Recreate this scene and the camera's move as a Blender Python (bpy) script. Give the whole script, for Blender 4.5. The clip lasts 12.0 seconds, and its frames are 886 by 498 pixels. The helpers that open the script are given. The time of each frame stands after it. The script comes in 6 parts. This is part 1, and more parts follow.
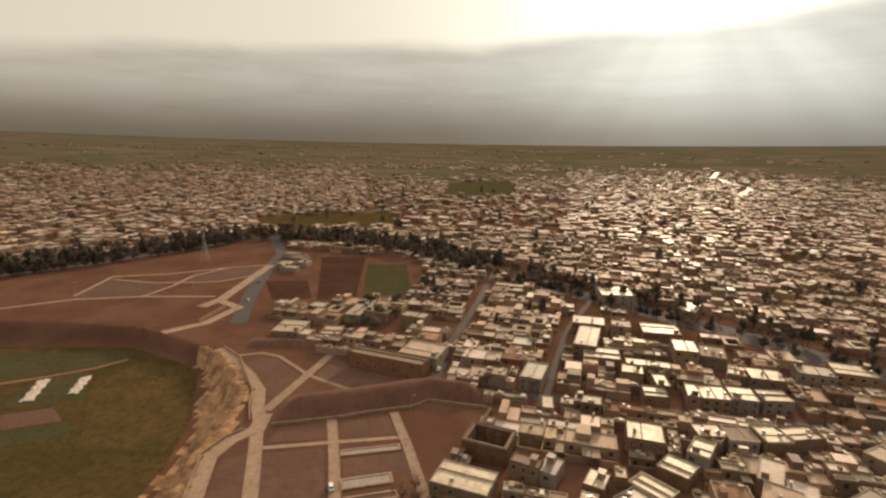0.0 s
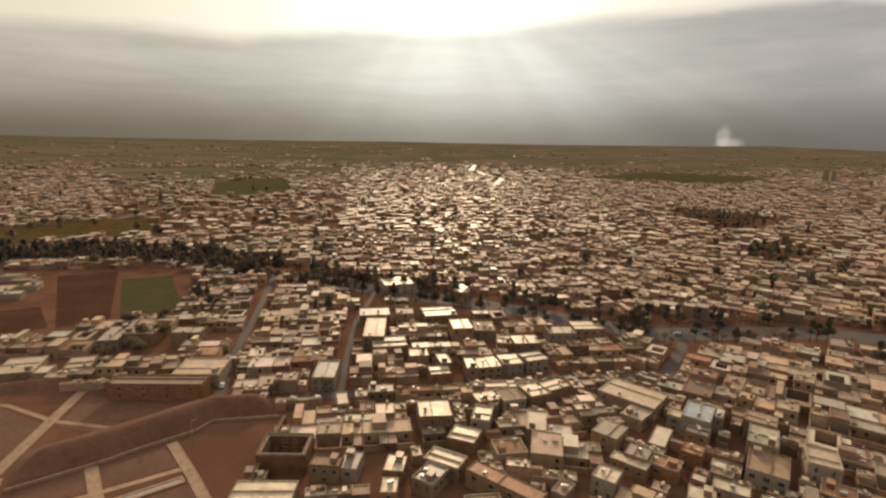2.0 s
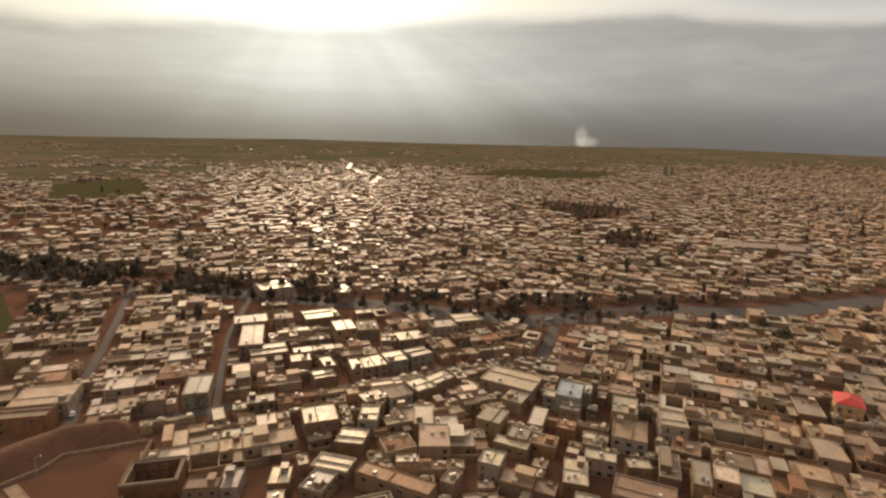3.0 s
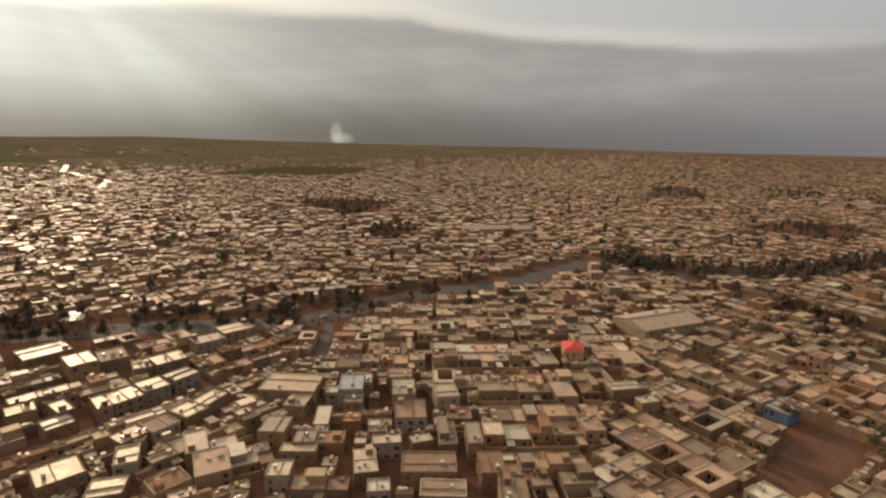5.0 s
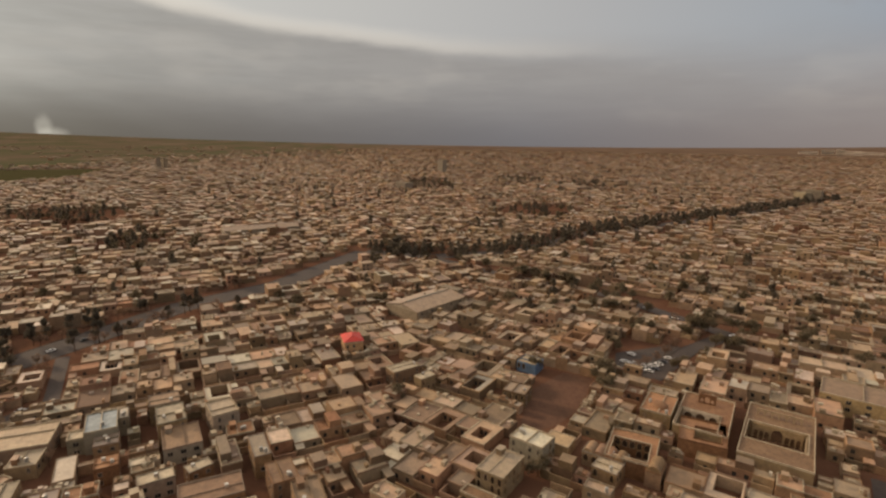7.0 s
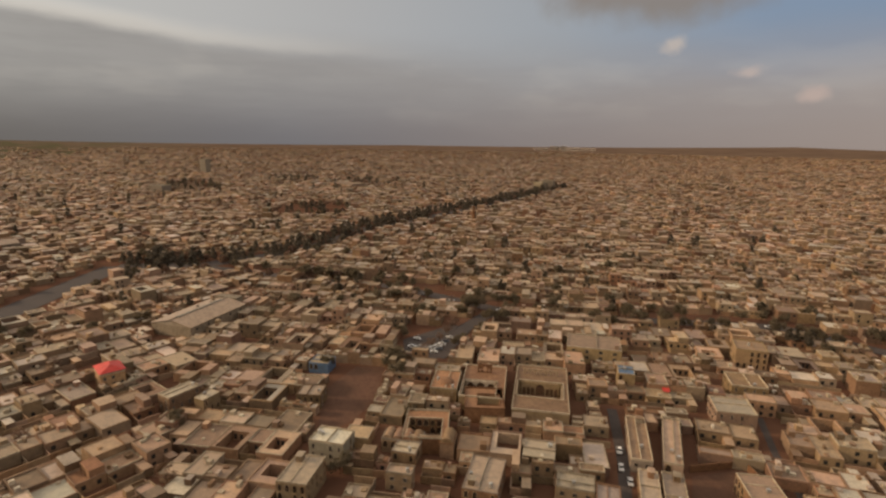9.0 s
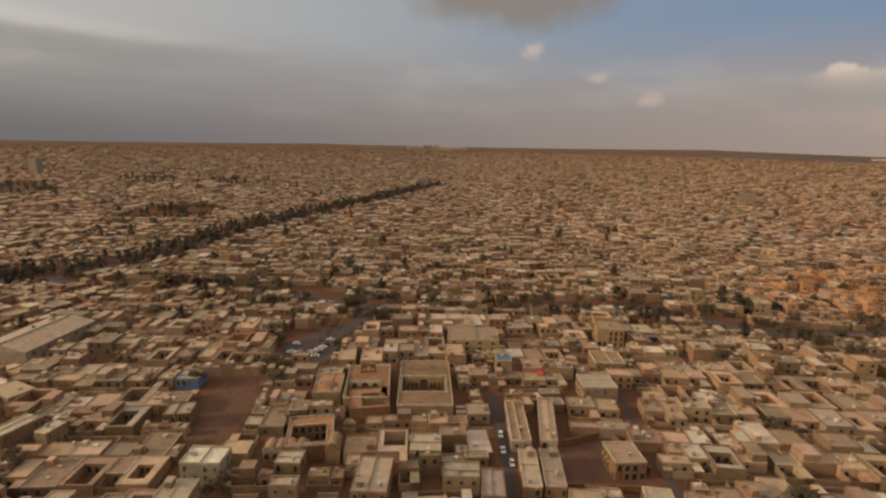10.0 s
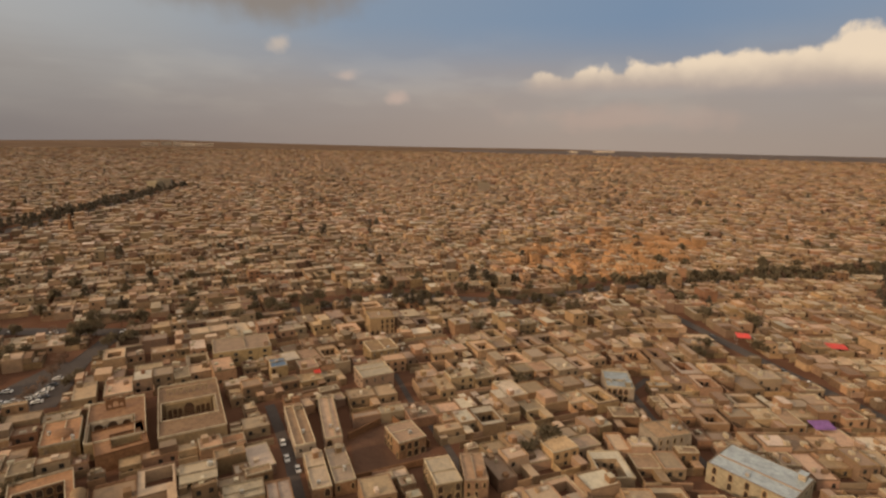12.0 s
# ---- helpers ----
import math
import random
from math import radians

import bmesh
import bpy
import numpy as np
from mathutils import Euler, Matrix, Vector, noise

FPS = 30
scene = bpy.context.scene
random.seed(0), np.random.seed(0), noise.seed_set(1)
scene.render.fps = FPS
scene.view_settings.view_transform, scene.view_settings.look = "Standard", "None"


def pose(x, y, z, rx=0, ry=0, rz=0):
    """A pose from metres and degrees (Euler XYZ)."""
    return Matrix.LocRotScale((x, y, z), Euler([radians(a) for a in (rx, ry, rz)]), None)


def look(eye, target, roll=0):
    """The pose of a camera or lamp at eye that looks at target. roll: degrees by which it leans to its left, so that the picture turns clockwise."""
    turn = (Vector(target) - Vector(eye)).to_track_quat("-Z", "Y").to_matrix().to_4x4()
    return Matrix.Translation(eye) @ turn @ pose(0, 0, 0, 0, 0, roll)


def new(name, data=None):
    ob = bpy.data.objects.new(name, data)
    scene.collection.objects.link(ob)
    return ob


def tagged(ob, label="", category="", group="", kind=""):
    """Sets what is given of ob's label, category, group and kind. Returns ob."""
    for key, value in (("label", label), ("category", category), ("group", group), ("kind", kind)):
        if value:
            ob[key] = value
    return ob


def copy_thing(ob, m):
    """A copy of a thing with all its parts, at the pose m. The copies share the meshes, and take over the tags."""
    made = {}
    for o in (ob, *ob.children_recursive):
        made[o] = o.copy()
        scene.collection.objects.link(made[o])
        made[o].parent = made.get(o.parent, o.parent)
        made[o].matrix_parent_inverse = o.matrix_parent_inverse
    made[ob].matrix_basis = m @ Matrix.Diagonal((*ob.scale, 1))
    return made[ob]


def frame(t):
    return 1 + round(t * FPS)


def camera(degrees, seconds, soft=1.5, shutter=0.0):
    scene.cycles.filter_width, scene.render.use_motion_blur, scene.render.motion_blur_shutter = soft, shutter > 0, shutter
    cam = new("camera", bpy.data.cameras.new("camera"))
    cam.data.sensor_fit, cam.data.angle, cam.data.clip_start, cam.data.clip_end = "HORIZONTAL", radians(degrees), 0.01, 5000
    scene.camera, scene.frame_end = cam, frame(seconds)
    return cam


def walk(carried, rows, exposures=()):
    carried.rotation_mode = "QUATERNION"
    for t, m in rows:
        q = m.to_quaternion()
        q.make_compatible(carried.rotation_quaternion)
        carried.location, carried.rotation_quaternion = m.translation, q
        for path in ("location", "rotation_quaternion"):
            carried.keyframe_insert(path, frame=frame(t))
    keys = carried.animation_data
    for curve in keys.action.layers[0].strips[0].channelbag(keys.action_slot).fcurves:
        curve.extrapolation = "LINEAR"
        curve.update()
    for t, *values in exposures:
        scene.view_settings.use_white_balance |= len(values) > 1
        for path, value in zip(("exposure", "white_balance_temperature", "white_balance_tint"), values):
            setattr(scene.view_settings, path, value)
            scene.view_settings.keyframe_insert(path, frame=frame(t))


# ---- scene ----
cam = camera(79.54, 12.0, soft=2.45)
PATH = [
    (0.0, pose(0.00, -0.00, 110.00, 78.205, -0.958, 0.200)),
    (0.5, pose(-0.21, 0.08, 110.22, 78.118, -0.907, -5.741)),
    (1.0, pose(-0.40, 0.14, 110.44, 78.147, -0.900, -12.142)),
    (1.5, pose(-0.58, 0.25, 110.57, 78.141, -1.005, -17.839)),
    (2.0, pose(-0.60, 0.34, 110.57, 78.173, -1.197, -23.526)),
    (2.5, pose(-0.56, 0.43, 110.55, 78.191, -1.360, -29.617)),
    (3.0, pose(-0.42, 0.48, 110.52, 78.251, -1.461, -36.546)),
    (5.0, pose(-1.13, 1.21, 110.51, 78.461, -1.182, -61.878)),
    (5.5, pose(-1.10, 1.44, 110.57, 78.485, -1.112, -68.035)),
    (6.0, pose(-1.07, 1.67, 110.53, 78.438, -0.995, -74.720)),
    (6.5, pose(-1.13, 1.98, 110.36, 78.427, -0.928, -80.731)),
    (7.0, pose(-1.17, 2.30, 110.14, 78.366, -0.820, -86.976)),
    (9.0, pose(-0.24, 3.46, 109.20, 78.500, -0.864, -110.777)),
    (9.5, pose(-0.04, 3.58, 108.99, 78.525, -0.939, -116.976)),
    (10.0, pose(0.22, 3.57, 108.85, 78.589, -1.175, -124.036)),
    (10.5, pose(0.53, 3.57, 108.76, 78.669, -1.192, -130.448)),
    (11.0, pose(0.81, 3.54, 108.73, 78.736, -1.142, -137.058)),
    (11.5, pose(1.15, 3.50, 108.67, 78.715, -1.069, -142.815)),
    (12.0, pose(1.42, 3.42, 108.59, 78.658, -1.022, -149.448)),
]
walk(cam, PATH, exposures=[(0, 0.21, 6500, 11), (5.5, 0.09, 6500, 11), (9, -0.01, 6500, 11), (12, 0.03, 6800, 11)])

# ---- light and sky ----
SUN_AZ, SUN_EL = 24.0, 19.0
sun_dir = Vector((math.sin(radians(SUN_AZ)) * math.cos(radians(SUN_EL)), math.cos(radians(SUN_AZ)) * math.cos(radians(SUN_EL)), math.sin(radians(SUN_EL))))
lamp = bpy.data.lights.new("sun", "SUN")
lamp.energy, lamp.angle, lamp.color = 3.4, radians(6.0), (1.0, 0.74, 0.48)
new("sun", lamp).matrix_world = look(sun_dir * 300, (0, 0, 0))


class Graph:
    """Short hand for node trees."""

    def __init__(self, tree):
        self.t = tree
        tree.nodes.clear()

    def node(self, kind):
        return self.t.nodes.new(kind)

    def feed(self, socket, v):
        if isinstance(v, bpy.types.NodeSocket):
            self.t.links.new(v, socket)
        elif isinstance(v, (tuple, list)) and socket.type == "RGBA" and len(v) == 3:
            socket.default_value = (*v, 1)
        else:
            socket.default_value = v

    def math(self, op, a, b=0.0, c=0.0, clamp=False):
        n = self.node("ShaderNodeMath")
        n.operation, n.use_clamp = op, clamp
        for s, v in zip(n.inputs, (a, b, c)):
            self.feed(s, v)
        return n.outputs[0]

    def ease(self, v, lo, hi, a=0.0, b=1.0):
        n = self.node("ShaderNodeMapRange")
        n.interpolation_type = "SMOOTHSTEP"
        for s, x in zip(n.inputs, (v, lo, hi, a, b)):
            self.feed(s, x)
        return n.outputs[0]

    def mix(self, f, a, b, blend="MIX"):
        n = self.node("ShaderNodeMix")
        n.data_type, n.blend_type = "RGBA", blend
        self.feed(n.inputs[0], f), self.feed(n.inputs[6], a), self.feed(n.inputs[7], b)
        return n.outputs[2]

    def ramp(self, f, stops):
        n = self.node("ShaderNodeValToRGB")
        e = n.color_ramp.elements
        while len(e) < len(stops):
            e.new(0.5)
        for el, (p, c) in zip(e, stops):
            el.position, el.color = p, (*c, 1) if len(c) == 3 else c
        self.feed(n.inputs[0], f)
        return n.outputs[0]

    def noise(self, vec, scale, detail=3.0, rough=0.55):
        n = self.node("ShaderNodeTexNoise")
        n.inputs["Scale"].default_value, n.inputs["Detail"].default_value, n.inputs["Roughness"].default_value = scale, detail, rough
        if vec is not None:
            self.feed(n.inputs["Vector"], vec)
        return n.outputs["Fac"]


def make_sky():
    w = bpy.data.worlds.new("sky")
    scene.world = w
    w.use_nodes = True
    g = Graph(w.node_tree)
    way = g.node("ShaderNodeTexCoord").outputs["Generated"]
    sep = g.node("ShaderNodeSeparateXYZ")
    g.feed(sep.inputs[0], way)
    x, y, z = sep.outputs
    el = g.math("MULTIPLY", g.math("ARCSINE", z), 57.2958)
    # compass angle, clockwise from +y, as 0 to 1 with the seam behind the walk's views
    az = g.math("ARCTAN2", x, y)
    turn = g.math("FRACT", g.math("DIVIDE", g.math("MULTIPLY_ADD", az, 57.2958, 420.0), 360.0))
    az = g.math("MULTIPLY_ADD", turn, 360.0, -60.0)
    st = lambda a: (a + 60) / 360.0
    stretch = g.node("ShaderNodeMapping")
    stretch.inputs["Scale"].default_value = (1, 1, 3.2)
    g.feed(stretch.inputs["Vector"], way)
    wisps = g.noise(stretch.outputs[0], 3.4, 5.0)
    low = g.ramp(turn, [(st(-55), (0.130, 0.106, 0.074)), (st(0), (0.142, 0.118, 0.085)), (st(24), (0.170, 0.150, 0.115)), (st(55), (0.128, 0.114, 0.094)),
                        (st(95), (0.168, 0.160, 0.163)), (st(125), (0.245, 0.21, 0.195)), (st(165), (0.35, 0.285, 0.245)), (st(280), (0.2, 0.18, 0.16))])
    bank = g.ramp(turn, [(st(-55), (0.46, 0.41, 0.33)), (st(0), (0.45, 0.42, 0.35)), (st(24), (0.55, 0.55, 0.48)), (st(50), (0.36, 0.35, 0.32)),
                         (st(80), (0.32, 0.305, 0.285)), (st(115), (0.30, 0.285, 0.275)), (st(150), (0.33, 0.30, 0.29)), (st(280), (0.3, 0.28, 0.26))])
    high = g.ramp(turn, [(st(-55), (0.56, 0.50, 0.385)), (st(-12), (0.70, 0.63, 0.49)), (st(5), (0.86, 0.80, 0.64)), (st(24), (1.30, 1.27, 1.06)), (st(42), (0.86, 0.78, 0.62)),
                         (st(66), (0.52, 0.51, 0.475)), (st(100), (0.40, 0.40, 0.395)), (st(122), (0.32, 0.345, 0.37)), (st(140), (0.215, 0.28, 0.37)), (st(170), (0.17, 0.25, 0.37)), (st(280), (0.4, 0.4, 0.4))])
    lean = g.math("MULTIPLY_ADD", wisps, 5.0, -2.5)
    fibre = g.node("ShaderNodeMapping")
    fibre.inputs["Scale"].default_value = (1, 1, 9.0)
    g.feed(fibre.inputs["Vector"], way)
    strands = g.noise(fibre.outputs[0], 5.0, 5.0, 0.6)
    bank = g.mix(g.ease(strands, 0.35, 0.68, 0.0, 0.16), bank, low)
    lumps = g.noise(stretch.outputs[0], 5.5, 3.0, 0.5)
    bank = g.mix(g.ease(lumps, 0.45, 0.66, 0.0, 0.22), bank, (0.52, 0.48, 0.42))
    col = g.mix(g.ease(g.math("ADD", el, g.math("MULTIPLY", lean, 0.4)), -0.5, 7.0), low, bank)
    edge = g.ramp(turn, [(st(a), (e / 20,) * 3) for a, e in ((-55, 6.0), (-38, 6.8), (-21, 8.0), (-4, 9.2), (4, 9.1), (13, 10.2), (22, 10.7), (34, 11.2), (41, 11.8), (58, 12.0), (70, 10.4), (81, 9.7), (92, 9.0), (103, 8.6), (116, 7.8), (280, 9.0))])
    over = g.math("SUBTRACT", g.math("ADD", el, g.math("MULTIPLY", lean, 0.45)), g.math("MULTIPLY", edge, 20.0))
    soft = g.ease(az, 75.0, 130.0, 1.0, 4.0)
    upper = g.ease(g.math("DIVIDE", over, soft), -1.0, 1.0)
    # the open sky far up
    sky = g.node("ShaderNodeTexSky")
    sky.sky_type, sky.sun_disc, sky.dust_density = "NISHITA", False, 2.0
    sky.sun_elevation, sky.sun_rotation = radians(SUN_EL), radians(SUN_AZ)
    open_sky = g.mix(1.0, sky.outputs[0], (0.11, 0.11, 0.11), "MULTIPLY")
    # unseen overhead cloud, bright by the sun, bluer away, added to fill the shade
    over_head = g.mix(g.ease(y, -0.55, 0.6), (0.86, 0.77, 0.67), (1.24, 1.08, 0.88))
    veil = g.mix(g.ease(el, 16.0, 32.0), high, over_head)
    high = g.mix(g.ease(el, 35.0, 80.0, 0.0, 0.5), veil, open_sky)
    # the lit lining along the top of the bank
    rim = g.math("MULTIPLY", g.ease(over, -0.9, 0.1), g.ease(over, 0.2, 1.6, 1.0, 0.0))
    rim = g.math("MULTIPLY", rim, g.math("MULTIPLY", g.ease(az, 34.0, 52.0, 0.0, 0.34), g.ease(az, 78.0, 112.0, 1.0, 0.0)))
    col = g.mix(upper, col, high)
    col = g.mix(rim, col, (0.80, 0.73, 0.62))
    # heaped clouds on the side away from the sun
    round_noise = g.noise(way, 26.0, 4.0, 0.5)
    big_noise = g.noise(way, 9.0, 3.0, 0.5)
    bumps = g.math("ADD", g.math("MULTIPLY_ADD", big_noise, 5.0, -2.5), g.math("MULTIPLY_ADD", round_noise, 2.6, -1.3))

    def heap(col, az0, az1, base, rise, top):
        crest = g.math("ADD", g.math("MULTIPLY_ADD", g.math("SUBTRACT", az, az0), rise, top), bumps)
        m = g.math("MULTIPLY", g.ease(g.math("SUBTRACT", crest, el), 0.0, 0.7), g.ease(g.math("MULTIPLY_ADD", bumps, 0.25, el), base, base + 1.3))
        m = g.math("MULTIPLY", m, g.math("MULTIPLY", g.ease(az, az0, az0 + 3.0), g.ease(az, az1 - 12, az1, 1.0, 0.0)))
        tone = g.mix(g.ease(g.math("MULTIPLY_ADD", bumps, 0.5, el), base + 0.6, base + 3.6), (0.40, 0.335, 0.30), (0.80, 0.66, 0.50))
        return g.mix(g.math("MULTIPLY", m, 0.92), col, tone)

    def puff(col, a, e, r, tone, flat=0.5, strength=0.6, rag=0.42, core=0.1):
        da = g.math("SUBTRACT", az, a)
        de = g.math("DIVIDE", g.math("SUBTRACT", el, e), flat)
        dist = g.math("SQRT", g.math("ADD", g.math("MULTIPLY", da, da), g.math("MULTIPLY", de, de)))
        m = g.ease(g.math("ADD", dist, g.math("MULTIPLY", bumps, rag * r)), r * core, r * 1.25, strength, 0.0)
        return g.mix(m, col, tone)

    col = heap(col, 156.5, 225.0, 4.5, 0.09, 6.9)
    col = puff(col, 133.0, 9.2, 1.3, (0.64, 0.52, 0.41), 0.6, 0.5, 0.8)
    col = puff(col, 139.5, 6.4, 1.6, (0.58, 0.45, 0.38), 0.45, 0.5, 0.8)
    col = puff(col, 144.5, 4.3, 1.1, (0.58, 0.43, 0.36), 0.6, 0.5, 0.8)
    col = puff(col, 168.0, 2.6, 11.0, (0.46, 0.335, 0.28), 0.12, 0.45)
    col = puff(col, 131.0, 18.0, 13.5, (0.235, 0.20, 0.17), 0.50, 0.85, 0.12, 0.75)
    col = puff(col, 51.4, 0.0, 1.0, (0.74, 0.70, 0.58), 0.5, 0.32, 0.6)
    col = puff(col, 50.8, 0.5, 0.5, (0.66, 0.62, 0.52), 1.6, 0.3, 0.8)
    # the sun behind the edge of the bank
    dot = g.node("ShaderNodeVectorMath")
    dot.operation = "DOT_PRODUCT"
    g.feed(dot.inputs[0], way)
    dot.inputs[1].default_value = sun_dir
    near = g.math("MAXIMUM", dot.outputs["Value"], 0.0)
    # shafts of light that fan out below the gap
    down = g.math("SUBTRACT", 13.0, el)
    fan = g.math("DIVIDE", g.math("SUBTRACT", az, 24.0), g.math("MAXIMUM", g.math("ADD", down, 3.0), 1.0))
    line = g.node("ShaderNodeCombineXYZ")
    g.feed(line.inputs[0], fan)
    shafts = g.ease(g.noise(line.outputs[0], 1.5, 1.5, 0.5), 0.30, 0.75)
    reach = g.math("MULTIPLY", g.ease(down, 0.5, 5.0), g.ease(down, 5.0, 14.0, 1.0, 0.2))
    reach = g.math("MULTIPLY", reach, g.math("MULTIPLY", g.ease(fan, -1.6, -0.3), g.ease(fan, 0.6, 3.0, 1.0, 0.0)))
    col = g.mix(g.math("MULTIPLY", g.math("MULTIPLY", shafts, reach), 0.15), col, (0.92, 1.0, 0.90), "ADD")
    glow = g.math("ADD", g.math("MULTIPLY", g.math("POWER", near, 50.0), 0.28), g.math("MULTIPLY", g.math("POWER", near, 10.0), 0.12))
    col = g.mix(1.0, col, g.mix(glow, (0, 0, 0), (1.0, 0.97, 0.82)), "ADD")
    bg = g.node("ShaderNodeBackground")
    g.feed(bg.inputs[0], col)
    bg.inputs[1].default_value = 1.04
    out = g.node("ShaderNodeOutputWorld")
    g.feed(out.inputs[0], bg.outputs[0])


make_sky()

# ---- materials ----
def surface(name, base, other, rough=0.9, scale=0.35, grain=6.0, bump=0.25, spec=0.3, metal=0.0, spread=0.5, island=False, rough_var=0.1, hue=0.0, vary=0.0, thin=0.0):
    """A weathered surface: two tones in large stains, fine grain and relief, each thing or piece a little lighter or darker."""
    m = bpy.data.materials.new(name)
    m.use_nodes = True
    g = Graph(m.node_tree)
    where = g.node("ShaderNodeNewGeometry")
    pos = where.outputs["Position"]
    chance = where.outputs["Random Per Island"] if island else g.node("ShaderNodeObjectInfo").outputs["Random"]
    stain = g.noise(pos, scale, 4.0, 0.6)
    fine = g.noise(pos, grain, 4.0, 0.7)
    col = g.mix(g.ease(stain, 0.36, 0.66), base, other)
    col = g.mix(g.ease(fine, 0.2, 0.8, 0.0, 0.45), col, tuple(0.55 * c for c in base))
    blotch = g.noise(pos, min(grain * 0.22, 0.9), 3.0, 0.65)
    col = g.mix(g.ease(blotch, 0.50, 0.72, 0.0, 0.55), col, tuple(0.50 * c for c in other))
    col = g.mix(g.ease(blotch, 0.42, 0.28, 0.0, 0.40), col, tuple(min(0.8, 1.35 * c) for c in base))
    patches = g.noise(pos, 0.42, 2.0, 0.5)
    col = g.mix(g.ease(patches, 0.53, 0.61, 0.0, 0.42), col, tuple(0.62 * c for c in other))
    streak = g.noise(pos, 1.3, 2.0, 0.5)
    col = g.mix(g.ease(streak, 0.60, 0.68, 0.0, 0.40), col, tuple(min(0.8, 1.4 * c) for c in base))
    tone = g.math("MULTIPLY_ADD", chance, spread, 1.0 - spread * 0.6)
    dull = g.math("MULTIPLY", g.math("FRACT", g.math("MULTIPLY", chance, 7.31)), hue)
    grey = (base[0] + base[1] + base[2]) / 3
    col = g.mix(dull, col, (grey * 1.08, grey * 1.0, grey * 0.88))
    tint = g.math("FRACT", g.math("MULTIPLY", chance, 23.7))
    col = g.mix(1.0, col, g.ramp(tint, [(0.0, (1.0 + vary, 1.0 - vary, 1.0 - 0.6 * vary)), (0.5, (1, 1, 1)), (1.0, (1.0 - 0.7 * vary, 1.0 + 0.3 * vary, 1.0 - 0.8 * vary))]), "MULTIPLY")
    both = g.node("ShaderNodeCombineColor")
    for s in both.inputs[:3]:
        g.feed(s, tone)
    col = g.mix(1.0, col, both.outputs[0], "MULTIPLY")
    p = g.node("ShaderNodeBsdfPrincipled")
    g.feed(p.inputs["Base Color"], col)
    g.feed(p.inputs["Roughness"], g.math("MULTIPLY_ADD", stain, rough_var * 2, rough - rough_var, clamp=True))
    p.inputs["Specular IOR Level"].default_value = spec
    p.inputs["Metallic"].default_value = metal
    b = g.node("ShaderNodeBump")
    b.inputs["Strength"].default_value, b.inputs["Distance"].default_value = bump, 0.12
    g.feed(b.inputs["Height"], fine)
    g.feed(p.inputs["Normal"], b.outputs[0])
    out = g.node("ShaderNodeOutputMaterial")
    if thin:
        tl, both_ways = g.node("ShaderNodeBsdfTranslucent"), g.node("ShaderNodeMixShader")
        g.feed(tl.inputs[0], col)
        both_ways.inputs[0].default_value = thin
        g.feed(both_ways.inputs[1], p.outputs[0]), g.feed(both_ways.inputs[2], tl.outputs[0])
        g.feed(out.inputs[0], both_ways.outputs[0])
    else:
        g.feed(out.inputs[0], p.outputs[0])
    return m


